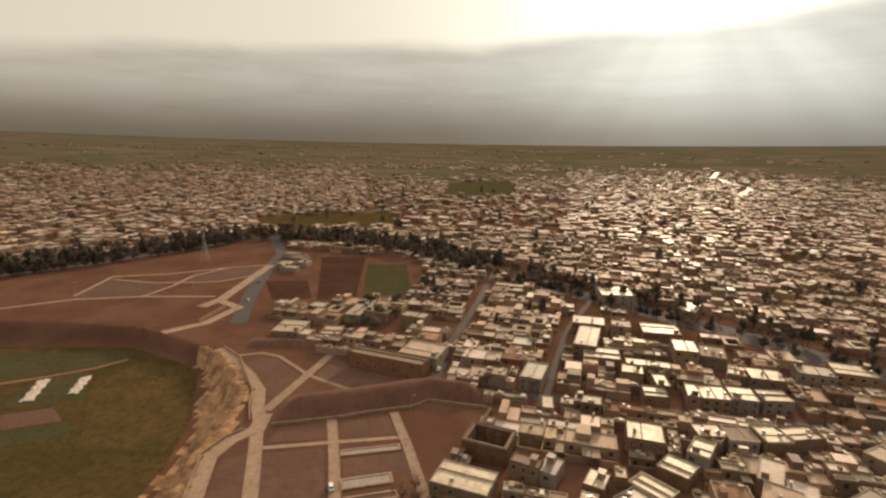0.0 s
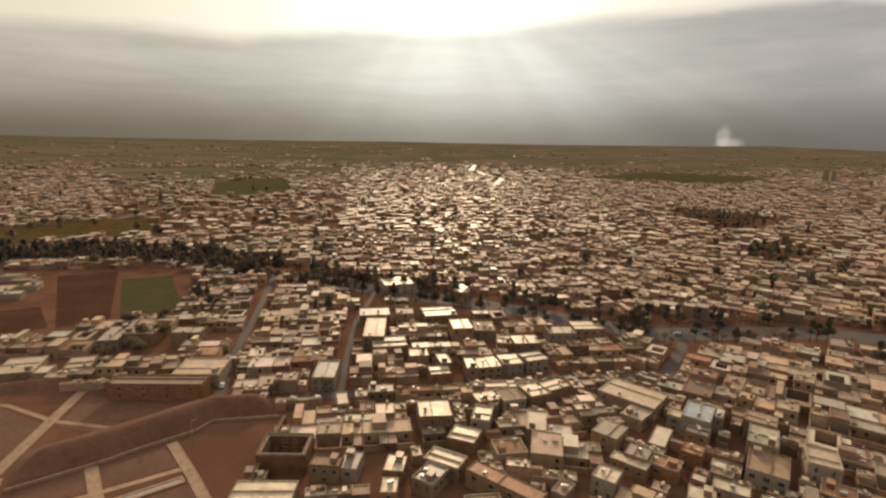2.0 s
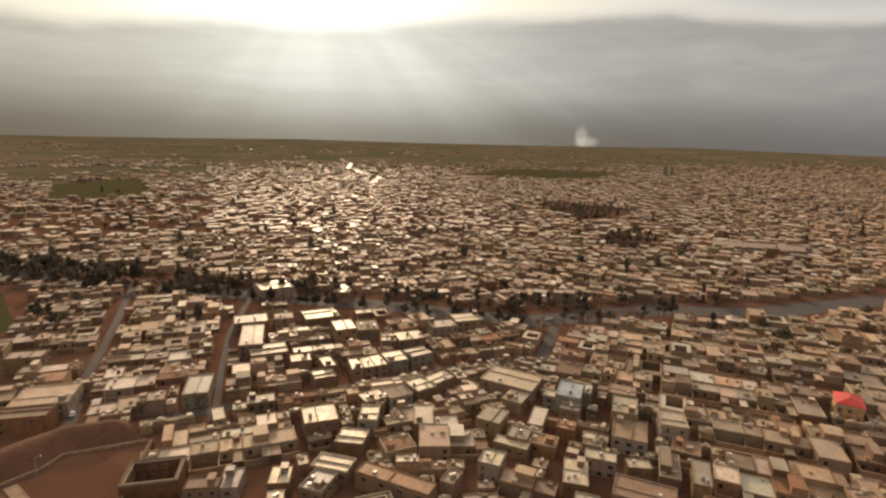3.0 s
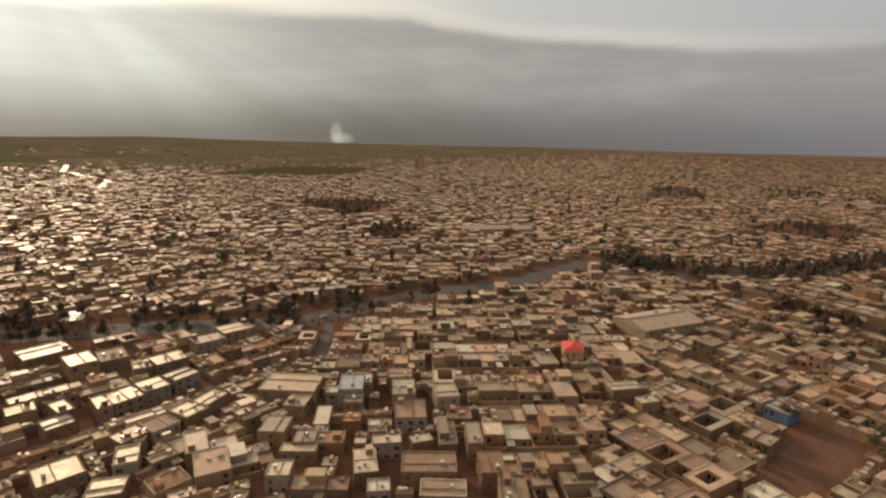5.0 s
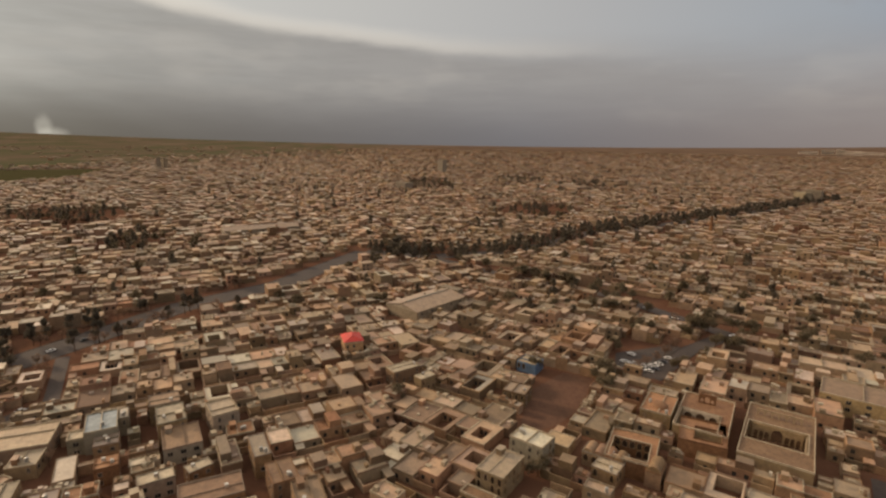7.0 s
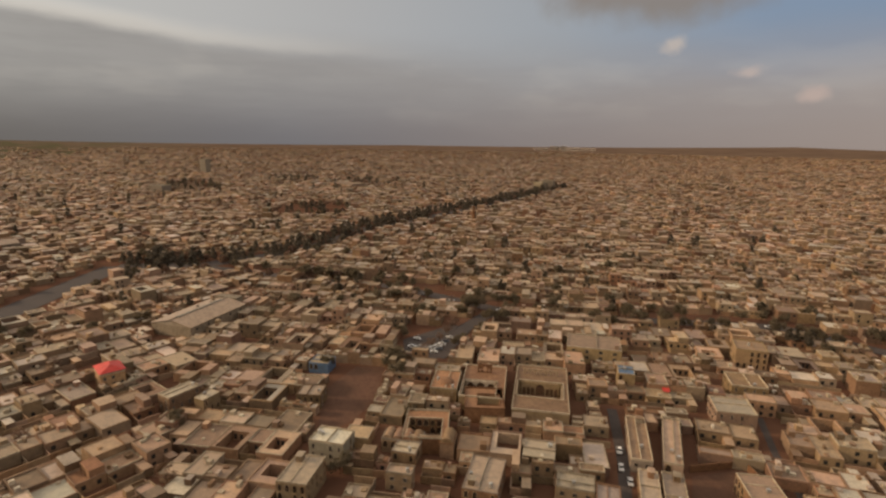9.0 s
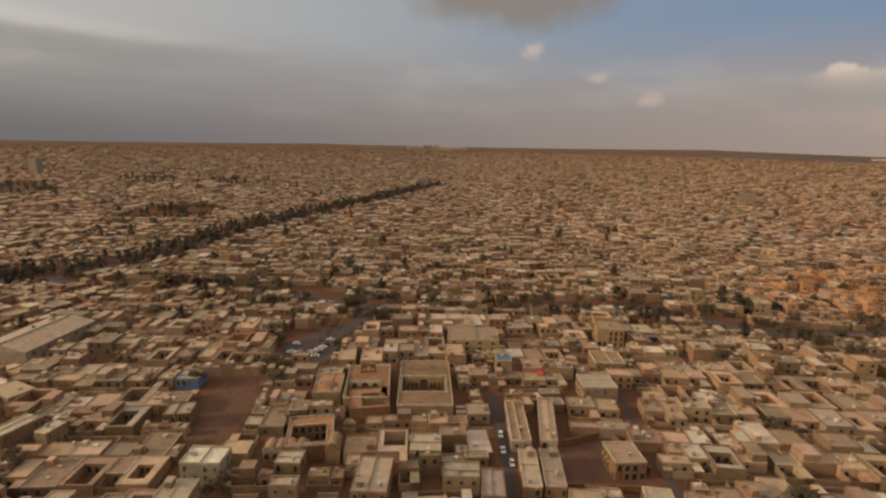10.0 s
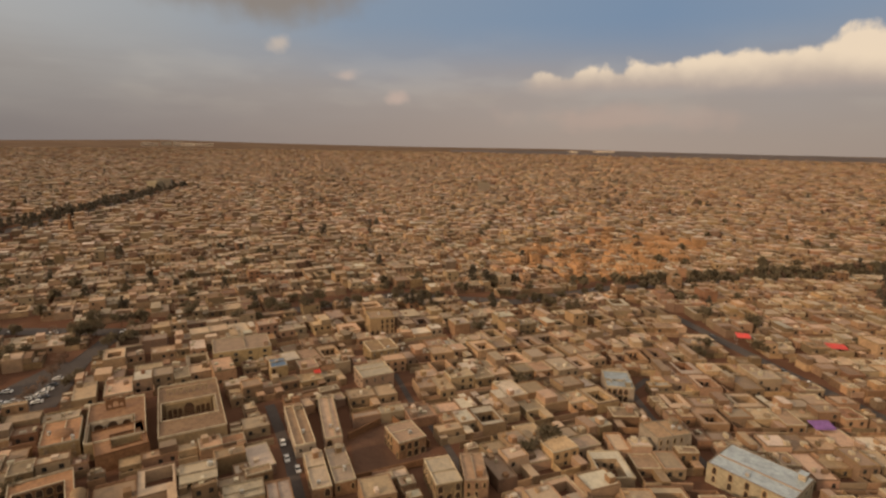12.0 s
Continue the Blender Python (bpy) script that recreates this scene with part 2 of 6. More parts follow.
MAT = {
    "earth": surface("bare_earth", (0.177, 0.091, 0.051), (0.239, 0.130, 0.075), 0.95, 0.03, 0.8, 0.3, 0.15),
    "turned": surface("turned_earth", (0.105, 0.058, 0.038), (0.135, 0.072, 0.048), 0.95, 0.05, 1.5, 0.5, 0.1, spread=0.15),
    "dark_soil": surface("damp_dark_soil", (0.062, 0.032, 0.022), (0.082, 0.043, 0.029), 1.0, 0.05, 1.5, 0.5, 0.0, spread=0.15),
    "cliff": surface("eroded_loam", (0.38, 0.22, 0.105), (0.16, 0.085, 0.048), 0.95, 0.16, 1.2, 0.8, 0.1, spread=0.15),
    "asphalt": surface("dusty_asphalt", (0.062, 0.049, 0.044), (0.080, 0.063, 0.055), 0.9, 0.08, 3.0, 0.15, 0.25, spread=0.15),
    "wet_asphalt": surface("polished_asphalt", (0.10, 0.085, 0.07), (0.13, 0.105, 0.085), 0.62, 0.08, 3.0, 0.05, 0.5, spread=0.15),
    "paving": surface("pale_paving", (0.308, 0.208, 0.134), (0.254, 0.168, 0.106), 0.85, 0.15, 4.0, 0.2, 0.2, spread=0.15),
    "mud_wall": surface("mud_straw_wall", (0.236, 0.143, 0.074), (0.188, 0.108, 0.056), 0.95, 0.25, 3.0, 0.4, 0.1, hue=0.35, vary=0.055),
    "brick_wall": surface("yellow_brick_wall", (0.253, 0.159, 0.084), (0.206, 0.126, 0.067), 0.9, 0.3, 8.0, 0.4, 0.15, hue=0.35, vary=0.055),
    "clay_wall": surface("red_clay_wall", (0.214, 0.108, 0.054), (0.167, 0.083, 0.041), 0.92, 0.3, 6.0, 0.4, 0.15),
    "plaster_wall": surface("grey_plaster_wall", (0.270, 0.208, 0.143), (0.212, 0.160, 0.108), 0.9, 0.3, 5.0, 0.25, 0.2, hue=0.35, vary=0.055),
    "white_wall": surface("white_wash_wall", (0.480, 0.389, 0.284), (0.395, 0.313, 0.225), 0.85, 0.3, 5.0, 0.2, 0.2),
    "yellow_wall": surface("yellow_stone_wall", (0.357, 0.232, 0.113), (0.301, 0.189, 0.092), 0.85, 0.3, 6.0, 0.25, 0.2, hue=0.35, vary=0.055),
    "mud": surface("mud_straw_roof", (0.281, 0.169, 0.086), (0.218, 0.126, 0.064), 0.75, 0.2, 2.5, 0.3, 0.35, hue=0.35, vary=0.055),
    "cream": surface("pale_cement_roof", (0.359, 0.256, 0.154), (0.280, 0.193, 0.113), 0.55, 0.2, 2.5, 0.2, 0.5, hue=0.35, vary=0.055),
    "grey": surface("grey_felt_roof", (0.250, 0.196, 0.139), (0.191, 0.146, 0.104), 0.5, 0.25, 3.0, 0.2, 0.5, hue=0.35, vary=0.055),
    "foil": surface("foil_faced_roof", (0.46, 0.375, 0.255), (0.33, 0.26, 0.175), 0.55, 0.25, 2.0, 0.3, 0.5, 0.15),
    "white": surface("white_coated_roof", (0.550, 0.458, 0.340), (0.450, 0.369, 0.270), 0.5, 0.25, 2.0, 0.2, 0.5, hue=0.35, vary=0.055),
    "clay": surface("clay_roof", (0.299, 0.156, 0.077), (0.242, 0.122, 0.062), 0.75, 0.2, 2.5, 0.3, 0.3),
    "steel": surface("blue_grey_sheet_roof", (0.33, 0.36, 0.36), (0.27, 0.29, 0.29), 0.45, 0.2, 2.0, 0.15, 0.5, 0.3),
    "red": surface("red_sheet_roof", (0.55, 0.045, 0.03), (0.46, 0.05, 0.035), 0.6, 0.3, 3.0, 0.1, 0.4),
    "blue": surface("blue_sheet", (0.11, 0.18, 0.29), (0.13, 0.18, 0.25), 0.6, 0.3, 3.0, 0.1, 0.4),
    "purple": surface("purple_awning", (0.16, 0.07, 0.20), (0.13, 0.06, 0.17), 0.7, 0.3, 3.0, 0.1, 0.3),
    "bank": surface("damp_bank", (0.115, 0.058, 0.038), (0.150, 0.076, 0.048), 0.95, 0.1, 1.5, 0.5, 0.1, spread=0.1),
    # dark tone stands for cloud shadow on the far plain
    "ridge": surface("far_shaded_plain", (0.10, 0.078, 0.070), (0.13, 0.098, 0.085), 0.95, 0.004, 0.05, 0.1, 0.1),
    "rim": surface("pale_lime_rim", (0.44, 0.36, 0.25), (0.34, 0.27, 0.185), 0.9, 0.3, 4.0, 0.3, 0.2),
    "frame": surface("window_frame", (0.299, 0.235, 0.179), (0.242, 0.182, 0.135), 0.6, 0.5, 6.0, 0.1, 0.4),
    "wood": surface("old_wood", (0.146, 0.079, 0.044), (0.104, 0.056, 0.031), 0.8, 0.5, 9.0, 0.3, 0.3),
    # near-black infill, the shade inside arched openings put into the colour
    "opening_shade": surface("shaded_opening_infill", (0.040, 0.024, 0.016), (0.055, 0.034, 0.022), 0.85, 0.5, 9.0, 0.3, 0.2),
    "tin": surface("galvanised_tin", (0.52, 0.50, 0.46), (0.42, 0.40, 0.36), 0.45, 0.8, 6.0, 0.1, 0.5, 0.6),
    "bark": surface("bark", (0.114, 0.070, 0.044), (0.083, 0.051, 0.035), 0.95, 0.8, 9.0, 0.5, 0.1),
    "pine": surface("pine_needles", (0.119, 0.100, 0.075), (0.156, 0.128, 0.094), 0.85, 0.4, 4.0, 0.2, 0.15, spread=0.5, island=True, thin=0.55),
    "leaf": surface("dusty_leaves", (0.156, 0.128, 0.081), (0.200, 0.152, 0.098), 0.85, 0.4, 4.0, 0.2, 0.15, spread=0.5, island=True, thin=0.55),
    "twig": surface("bare_twigs", (0.237, 0.152, 0.106), (0.188, 0.122, 0.085), 0.9, 0.4, 4.0, 0.2, 0.1, spread=0.5, island=True, thin=0.55),
    "crop": surface("green_crop", (0.060, 0.056, 0.026), (0.074, 0.062, 0.032), 1.0, 0.06, 1.2, 0.5, 0.0, spread=0.15),
    "dry_crop": surface("dry_crop", (0.092, 0.060, 0.024), (0.062, 0.047, 0.018), 1.0, 0.06, 1.2, 0.5, 0.0, spread=0.15),
    "sheet": surface("plastic_sheet", (0.686, 0.558, 0.440), (0.541, 0.428, 0.326), 0.5, 0.4, 1.5, 0.5, 0.4),
    # town tones raised above the near walls and roofs to suggest distance haze
    "far_wall": surface("hazed_town_wall", (0.287, 0.179, 0.097), (0.229, 0.138, 0.073), 0.92, 0.02, 0.8, 0.2, 0.15, spread=0.8, island=True, hue=0.35, vary=0.055),
    "far_roof": surface("hazed_town_roof", (0.378, 0.245, 0.138), (0.297, 0.189, 0.108), 0.72, 0.02, 0.8, 0.2, 0.4, spread=0.8, island=True, hue=0.35, vary=0.055),
    "far_foil": surface("hazed_town_foil_roof", (0.48, 0.39, 0.28), (0.39, 0.31, 0.22), 0.62, 0.05, 0.8, 0.25, 0.45, 0.1, spread=0.6, island=True, hue=0.35, vary=0.055),
    "far_clay": surface("hazed_town_clay", (0.267, 0.145, 0.077), (0.216, 0.114, 0.062), 0.9, 0.02, 0.8, 0.2, 0.2, spread=0.7, island=True, hue=0.35, vary=0.055),
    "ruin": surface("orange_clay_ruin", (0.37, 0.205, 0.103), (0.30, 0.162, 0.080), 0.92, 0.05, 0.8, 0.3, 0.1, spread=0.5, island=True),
    "car_white": surface("white_car_paint", (0.72, 0.70, 0.67), (0.66, 0.64, 0.60), 0.3, 0.5, 4.0, 0.02, 0.5),
    "car_dark": surface("dark_car_paint", (0.08, 0.08, 0.09), (0.06, 0.06, 0.065), 0.3, 0.5, 4.0, 0.02, 0.5),
    "rubber": surface("tyre_rubber", (0.02, 0.02, 0.02), (0.03, 0.03, 0.03), 0.9, 0.5, 9.0, 0.1, 0.2),
    "concrete": surface("concrete", (0.437, 0.335, 0.255), (0.354, 0.270, 0.202), 0.85, 0.3, 5.0, 0.2, 0.25),
}


def glass():
    m = bpy.data.materials.new("window_glass")
    m.use_nodes = True
    p = m.node_tree.nodes["Principled BSDF"]
    p.inputs["Base Color"].default_value = (0.03, 0.028, 0.026, 1)
    p.inputs["Roughness"].default_value = 0.08
    return m


MAT["glass"] = glass()


def land_surface():
    """Bare earth in the town, a patchwork of dull green and dun fields in the plain outside it."""
    m = bpy.data.materials.new("land")
    m.use_nodes = True
    g = Graph(m.node_tree)
    pos = g.node("ShaderNodeNewGeometry").outputs["Position"]
    wide, fine, grit = g.noise(pos, 0.03, 4.0, 0.6), g.noise(pos, 0.8, 4.0, 0.7), g.noise(pos, 0.004, 4.0, 0.6)
    earth = g.mix(g.ease(wide, 0.36, 0.66), (0.100, 0.050, 0.032), (0.135, 0.070, 0.044))
    earth = g.mix(g.ease(fine, 0.2, 0.8, 0.0, 0.4), earth, (0.07, 0.038, 0.025))
    flat = g.node("ShaderNodeMapping")
    flat.inputs["Scale"].default_value = (0.004, 0.0075, 0.0)
    flat.inputs["Rotation"].default_value = (0, 0, 0.4)
    g.feed(flat.inputs["Vector"], pos)
    cells = g.node("ShaderNodeTexVoronoi")
    cells.inputs["Scale"].default_value = 1.0
    g.feed(cells.inputs["Vector"], flat.outputs[0])
    tint = g.node("ShaderNodeSeparateColor")
    g.feed(tint.inputs[0], cells.outputs["Color"])
    # crop and soil tones of the fields, greyed towards distance haze
    fields = g.ramp(tint.outputs[0], [(0.0, (0.078, 0.074, 0.040)), (0.3, (0.110, 0.082, 0.056)), (0.5, (0.072, 0.070, 0.038)), (0.75, (0.105, 0.078, 0.053)), (1.0, (0.130, 0.096, 0.066))])
    away = g.node("ShaderNodeVectorMath")
    away.operation = "LENGTH"
    g.feed(away.inputs[0], pos)
    out_of_town = g.ease(g.math("MULTIPLY_ADD", grit, 700.0, away.outputs["Value"]), 1250.0, 1650.0)
    sep = g.node("ShaderNodeSeparateXYZ")
    g.feed(sep.inputs[0], pos)
    north = g.math("DIVIDE", sep.outputs[1], g.math("MAXIMUM", away.outputs["Value"], 1.0))
    fields = g.mix(g.ease(north, 0.0, 0.35), g.mix(g.ease(grit, 0.35, 0.65), (0.135, 0.092, 0.064), (0.105, 0.070, 0.050)), fields)
    col = g.mix(out_of_town, earth, fields)
    p = g.node("ShaderNodeBsdfPrincipled")
    g.feed(p.inputs["Base Color"], col)
    p.inputs["Roughness"].default_value, p.inputs["Specular IOR Level"].default_value = 1.0, 0.0
    b = g.node("ShaderNodeBump")
    b.inputs["Strength"].default_value, b.inputs["Distance"].default_value = 0.3, 0.3
    g.feed(b.inputs["Height"], fine)
    g.feed(p.inputs["Normal"], b.outputs[0])
    out = g.node("ShaderNodeOutputMaterial")
    g.feed(out.inputs[0], p.outputs[0])
    return m


MAT["land"] = land_surface()

# ---- mesh helpers ----
class Shape:
    """Gathers boxes, rings and prisms into one mesh."""

    def __init__(self):
        self.v, self.f, self.m = [], [], []

    def quad(self, pts, mat=0):
        n = len(self.v)
        self.v += [tuple(p) for p in pts]
        self.f.append(tuple(range(n, n + len(pts))))
        self.m.append(mat)

    def box(self, x0, y0, z0, x1, y1, z1, mat=0, top=None, turn=None, base=True):
        n = len(self.v)
        pts = [(x0, y0, z0), (x1, y0, z0), (x1, y1, z0), (x0, y1, z0), (x0, y0, z1), (x1, y0, z1), (x1, y1, z1), (x0, y1, z1)]
        self.v += [tuple(turn @ Vector(p)) for p in pts] if turn is not None else pts
        self.f += [(n, n + 1, n + 5, n + 4), (n + 1, n + 2, n + 6, n + 5), (n + 2, n + 3, n + 7, n + 6), (n + 3, n, n + 4, n + 7), (n + 4, n + 5, n + 6, n + 7)]
        self.m += [mat] * 4 + [mat if top is None else top]
        if base:
            self.f.append((n + 3, n + 2, n + 1, n)), self.m.append(mat)

    def annulus(self, outer, inner, z0, z1, mat=0, turn=None, top=None):
        """A rectangle with a rectangular hole, as one closed solid."""
        n = len(self.v)
        for x0, y0, x1, y1 in (outer, inner):
            for z in (z0, z1):
                pts = [(x0, y0, z), (x1, y0, z), (x1, y1, z), (x0, y1, z)]
                self.v += [tuple(turn @ Vector(p)) for p in pts] if turn is not None else pts
        for i in range(4):
            j = (i + 1) % 4
            self.f += [(n + i, n + j, n + 4 + j, n + 4 + i), (n + 8 + j, n + 8 + i, n + 12 + i, n + 12 + j), (n + 4 + i, n + 4 + j, n + 12 + j, n + 12 + i), (n + j, n + i, n + 8 + i, n + 8 + j)]
            self.m += [mat, mat, mat if top is None else top, mat]

    def ring(self, x0, y0, x1, y1, t, z0, z1, mat=0, turn=None):
        """Walls of thickness t round a rectangle."""
        self.annulus((x0, y0, x1, y1), (x0 + t, y0 + t, x1 - t, y1 - t), z0, z1, mat, turn)

    def prism(self, poly, z0, z1, mat=0, turn=None, top=None):
        n, k = len(self.v), len(poly)
        for z in (z0, z1):
            self.v += [tuple(turn @ Vector((x, y, z))) if turn is not None else (x, y, z) for x, y in poly]
        for i in range(k):
            j = (i + 1) % k
            self.f.append((n + i, n + j, n + k + j, n + k + i)), self.m.append(mat)
        self.f.append(tuple(n + k + i for i in range(k))), self.m.append(mat if top is None else top)
        self.f.append(tuple(n + i for i in reversed(range(k)))), self.m.append(mat)

    def tube(self, a, b, r0, r1, sides=6, mat=0):
        a, b = Vector(a), Vector(b)
        q = (b - a).to_track_quat("Z", "Y").to_matrix()
        n = len(self.v)
        for p, r in ((a, r0), (b, r1)):
            self.v += [tuple(p + q @ Vector((r * math.cos(i * math.tau / sides), r * math.sin(i * math.tau / sides), 0))) for i in range(sides)]
        for i in range(sides):
            j = (i + 1) % sides
            self.f.append((n + i, n + j, n + sides + j, n + sides + i)), self.m.append(mat)
        self.f.append(tuple(n + sides + i for i in range(sides))), self.m.append(mat)

    def mesh(self, name, mats):
        me = bpy.data.meshes.new(name)
        me.from_pydata(self.v, [], self.f)
        for k in mats:
            me.materials.append(MAT[k])
        if len(mats) > 1:
            me.polygons.foreach_set("material_index", self.m)
        return me


def part(name, shape, mats, parent, label=""):
    """Links a shape, or a finished mesh, as one mesh object under a thing or a part."""
    me = shape if isinstance(shape, bpy.types.Mesh) else shape.mesh(name, mats)
    ob = new(name, me)
    ob.parent = parent
    return tagged(ob, label)


def hub(name, x, y, z=0.0, rot=0.0):
    ob = new(name)
    ob.matrix_basis = pose(x, y, z, 0, 0, rot)
    ob.empty_display_size = 0.5
    return ob


# ---- the lie of the land ----
VALLEY_TOP = [(-700, 330), (-360, 310), (-265, 303), (-219, 300), (-181, 293), (-155, 281), (-116, 258), (-91, 231), (-82, 217), (-81, 202), (-76, 183), (-81, 175), (-83, 166), (-78, 145), (-70, 100), (-60, -60), (-700, -60)]
VALLEY_FLOOR = [(-690, 290), (-360, 285), (-247, 280), (-201, 282), (-172, 282), (-135, 262), (-121, 252), (-111, 226), (-103, 204), (-97, 171), (-98, 155), (-94, 100), (-85, -40), (-690, -40)]
PARK = [(-460, 60), (-5, 120), (-2, 160), (22, 205), (-2, 224), (-48, 250), (-95, 274), (-104, 300), (-118, 345), (-88, 347), (-20, 366), (-20, 456), (-60, 486), (-150, 500), (-206, 560), (-300, 440), (-340, 400), (-470, 330)]
DARK_PLOT = [(184, -18), (222, -26), (243, -45), (238, -58), (207, -46), (193, -34)]
BARE_PLOT = [(104, -118), (119, -133), (116, -153), (92, -145), (88, -139)]
PARKING = [(270, -77), (285, -113), (274, -118), (239, -86), (247, -71)]
DEPTH = 8.0


def inside(p, poly):
    hit = False
    for (x0, y0), (x1, y1) in zip(poly, poly[1:] + poly[:1]):
        if (y0 > p[1]) != (y1 > p[1]) and p[0] < (x1 - x0) * (p[1] - y0) / (y1 - y0) + x0:
            hit = not hit
    return hit


def off_line(p, line):
    """Distance of a point from a polyline."""
    best = 1e9
    for (x0, y0), (x1, y1) in zip(line, line[1:]):
        dx, dy = x1 - x0, y1 - y0
        k = min(1, max(0, ((p[0] - x0) * dx + (p[1] - y0) * dy) / (dx * dx + dy * dy)))
        best = min(best, math.hypot(p[0] - x0 - k * dx, p[1] - y0 - k * dy))
    return best


def land(x, y):
    r = math.hypot(x, y)
    z = 0.0
    if -720 < x < -40 and -80 < y < 340 and inside((x, y), VALLEY_TOP):
        if inside((x, y), VALLEY_FLOOR):
            z = -DEPTH
        else:
            up, down = off_line((x, y), VALLEY_TOP), off_line((x, y), VALLEY_FLOOR)
            k = up / (up + down + 1e-6)
            s = min(1.0, max(0.0, (k - 0.18) / 0.55))
            rough = noise.noise((x * 0.09, y * 0.09, 0.3)) * 3.6 + (0.5 - abs(noise.noise((x * 0.2, y * 0.2, 2.0)))) * 4.4 - 1.2
            z = -DEPTH * s * s * (3 - 2 * s) + rough * math.sin(math.pi * k)
    if r > 2300:
        z += 56 * ((r - 2300) / 2600) ** 1.5
    return z


def spaced(stops):
    out = []
    for a, b, step in stops:
        n = max(1, round((b - a) / step))
        out += [a + (b - a) * i / n for i in range(n)]
    return out + [stops[-1][1]]


def build_ground():
    xs = spaced([(-4900, -2000, 290), (-2000, -700, 130), (-700, -290, 25), (-290, -60, 2.6), (-60, 300, 30), (300, 2000, 130), (2000, 4900, 290)])
    ys = spaced([(-4900, -2000, 290), (-2000, -100, 130), (-100, 120, 20), (120, 312, 2.6), (312, 700, 30), (700, 2000, 130), (2000, 4900, 290)])
    sh = Shape()
    sh.v = [(x, y, land(x, y)) for y in ys for x in xs]
    w = len(xs)
    for j in range(len(ys) - 1):
        for i in range(w - 1):
            sh.f.append((j * w + i, j * w + i + 1, (j + 1) * w + i + 1, (j + 1) * w + i))
            mx, my = (xs[i] + xs[i + 1]) / 2, (ys[j] + ys[j + 1]) / 2
            steep = max(sh.v[k][2] for k in sh.f[-1]) - min(sh.v[k][2] for k in sh.f[-1])
            # only the east drop gets pale loam; the north slope stays dark as shade
            lit_drop = -128 < mx < -60 and 100 < my < 312
            sh.m.append(1 if lit_drop and steep > 0.35 else 0)
    ob = new("ground", sh.mesh("ground", ["land", "cliff"]))
    ob.data.polygons.foreach_set("use_smooth", [True] * len(ob.data.polygons))
    tagged(ob, "bare brown earth plain with an eroded drop to fields", "ground", kind="structure")


build_ground()


def far_shaded_plain(az0, az1, radius, top, back):
    """A strip of plain at the horizon, slightly raised, coloured dark as cloud shadow."""
    sh = Shape()
    n = 60
    for i in range(n + 1):
        a = radians(az0 + (az1 - az0) * i / n)
        k = math.sin(math.pi * i / n) ** 0.6
        z = land(radius * math.sin(a), radius * math.cos(a))
        h = land(back * math.sin(a), back * math.cos(a)) + (top + 3 * noise.noise((i * 0.23, 7.0, 0))) * k
        sh.v += [(radius * math.sin(a), radius * math.cos(a), z - 6), (back * math.sin(a), back * math.cos(a), h), ((back + 120) * math.sin(a), (back + 120) * math.cos(a), z - 6)]
    for i in range(n):
        for j in range(2):
            sh.f.append((3 * i + j, 3 * i + 3 + j, 3 * i + 4 + j, 3 * i + 1 + j)), sh.m.append(0)
    tagged(new("distant_ridge", sh.mesh("distant_ridge", ["ridge"])), "plain darkened as by cloud shadow along the desert horizon", "ridge", kind="structure")


far_shaded_plain(150, 206, 3500, 13, 4600)


def strip(name, line, width, z, mat, label, category, kerb=0.0):
    """A road or path along a polyline, mitred at its bends."""
    sh = Shape()
    pts = [Vector(p) for p in line]
    sides = []
    for i, p in enumerate(pts):
        a = (pts[i] - pts[i - 1]).normalized() if i else (pts[1] - pts[0]).normalized()
        b = (pts[i + 1] - pts[i]).normalized() if i + 1 < len(pts) else a
        n = (a + b).normalized()
        k = width / 2 / max(0.5, n.dot(a))
        sides.append((p + Vector((-n.y, n.x)) * k, p - Vector((-n.y, n.x)) * k))
    for (a, b), (c, d) in zip(sides, sides[1:]):
        sh.quad([(a.x, a.y, z), (b.x, b.y, z), (d.x, d.y, z), (c.x, c.y, z)])
        if kerb:
            for p, q in ((a, c), (b, d)):
                n = Vector((-(q - p).y, (q - p).x)).normalized() * 0.15
                sh.quad([(p.x - n.x, p.y - n.y, z + kerb), (p.x + n.x, p.y + n.y, z + kerb), (q.x + n.x, q.y + n.y, z + kerb), (q.x - n.x, q.y - n.y, z + kerb)])
                for s in (-1, 1):
                    sh.quad([(p.x + s * n.x, p.y + s * n.y, 0), (q.x + s * n.x, q.y + s * n.y, 0), (q.x + s * n.x, q.y + s * n.y, z + kerb), (p.x + s * n.x, p.y + s * n.y, z + kerb)])
    return tagged(new(name, sh.mesh(name, [mat])), label, category, kind="structure")


def patch(name, poly, z, mat, label, category):
    sh = Shape()
    sh.quad([(x, y, z) for x, y in poly])
    return tagged(new(name, sh.mesh(name, [mat])), label, category, kind="structure")


# tree-lined streets and lanes: line, width
BELT = [(45, 440), (105, 367), (170, 299), (232, 222), (283, 204), (324, 190), (383, 146), (510, 105)]
BOULEVARD = [(510, 105), (495, 38), (531, -48), (653, -147), (766, -305), (1125, -740)]
CROSS_STREET = [(510, 60), (423, -37), (377, -103), (303, -151), (267, -203), (216, -301), (139, -330), (91, -407), (28, -470), (-107, -600), (-420, -860)]
NORTH_ROAD = [(-121, 300), (-135, 361), (-148, 445), (-152, 491), (-186, 575), (-158, 655), (-147, 703), (-60, 900)]
TREE_ROAD = [(-420, 330), (-340, 404), (-301, 444), (-240, 520), (-215, 572), (-98, 555), (-18, 505), (45, 440)]
FORK_ROAD = [(800, 1330), (850, 1600), (825, 1985)]
SUN_ROAD = [(640, 1150), (751, 1306), (850, 1700), (1160, 2262), (1500, 3100)]
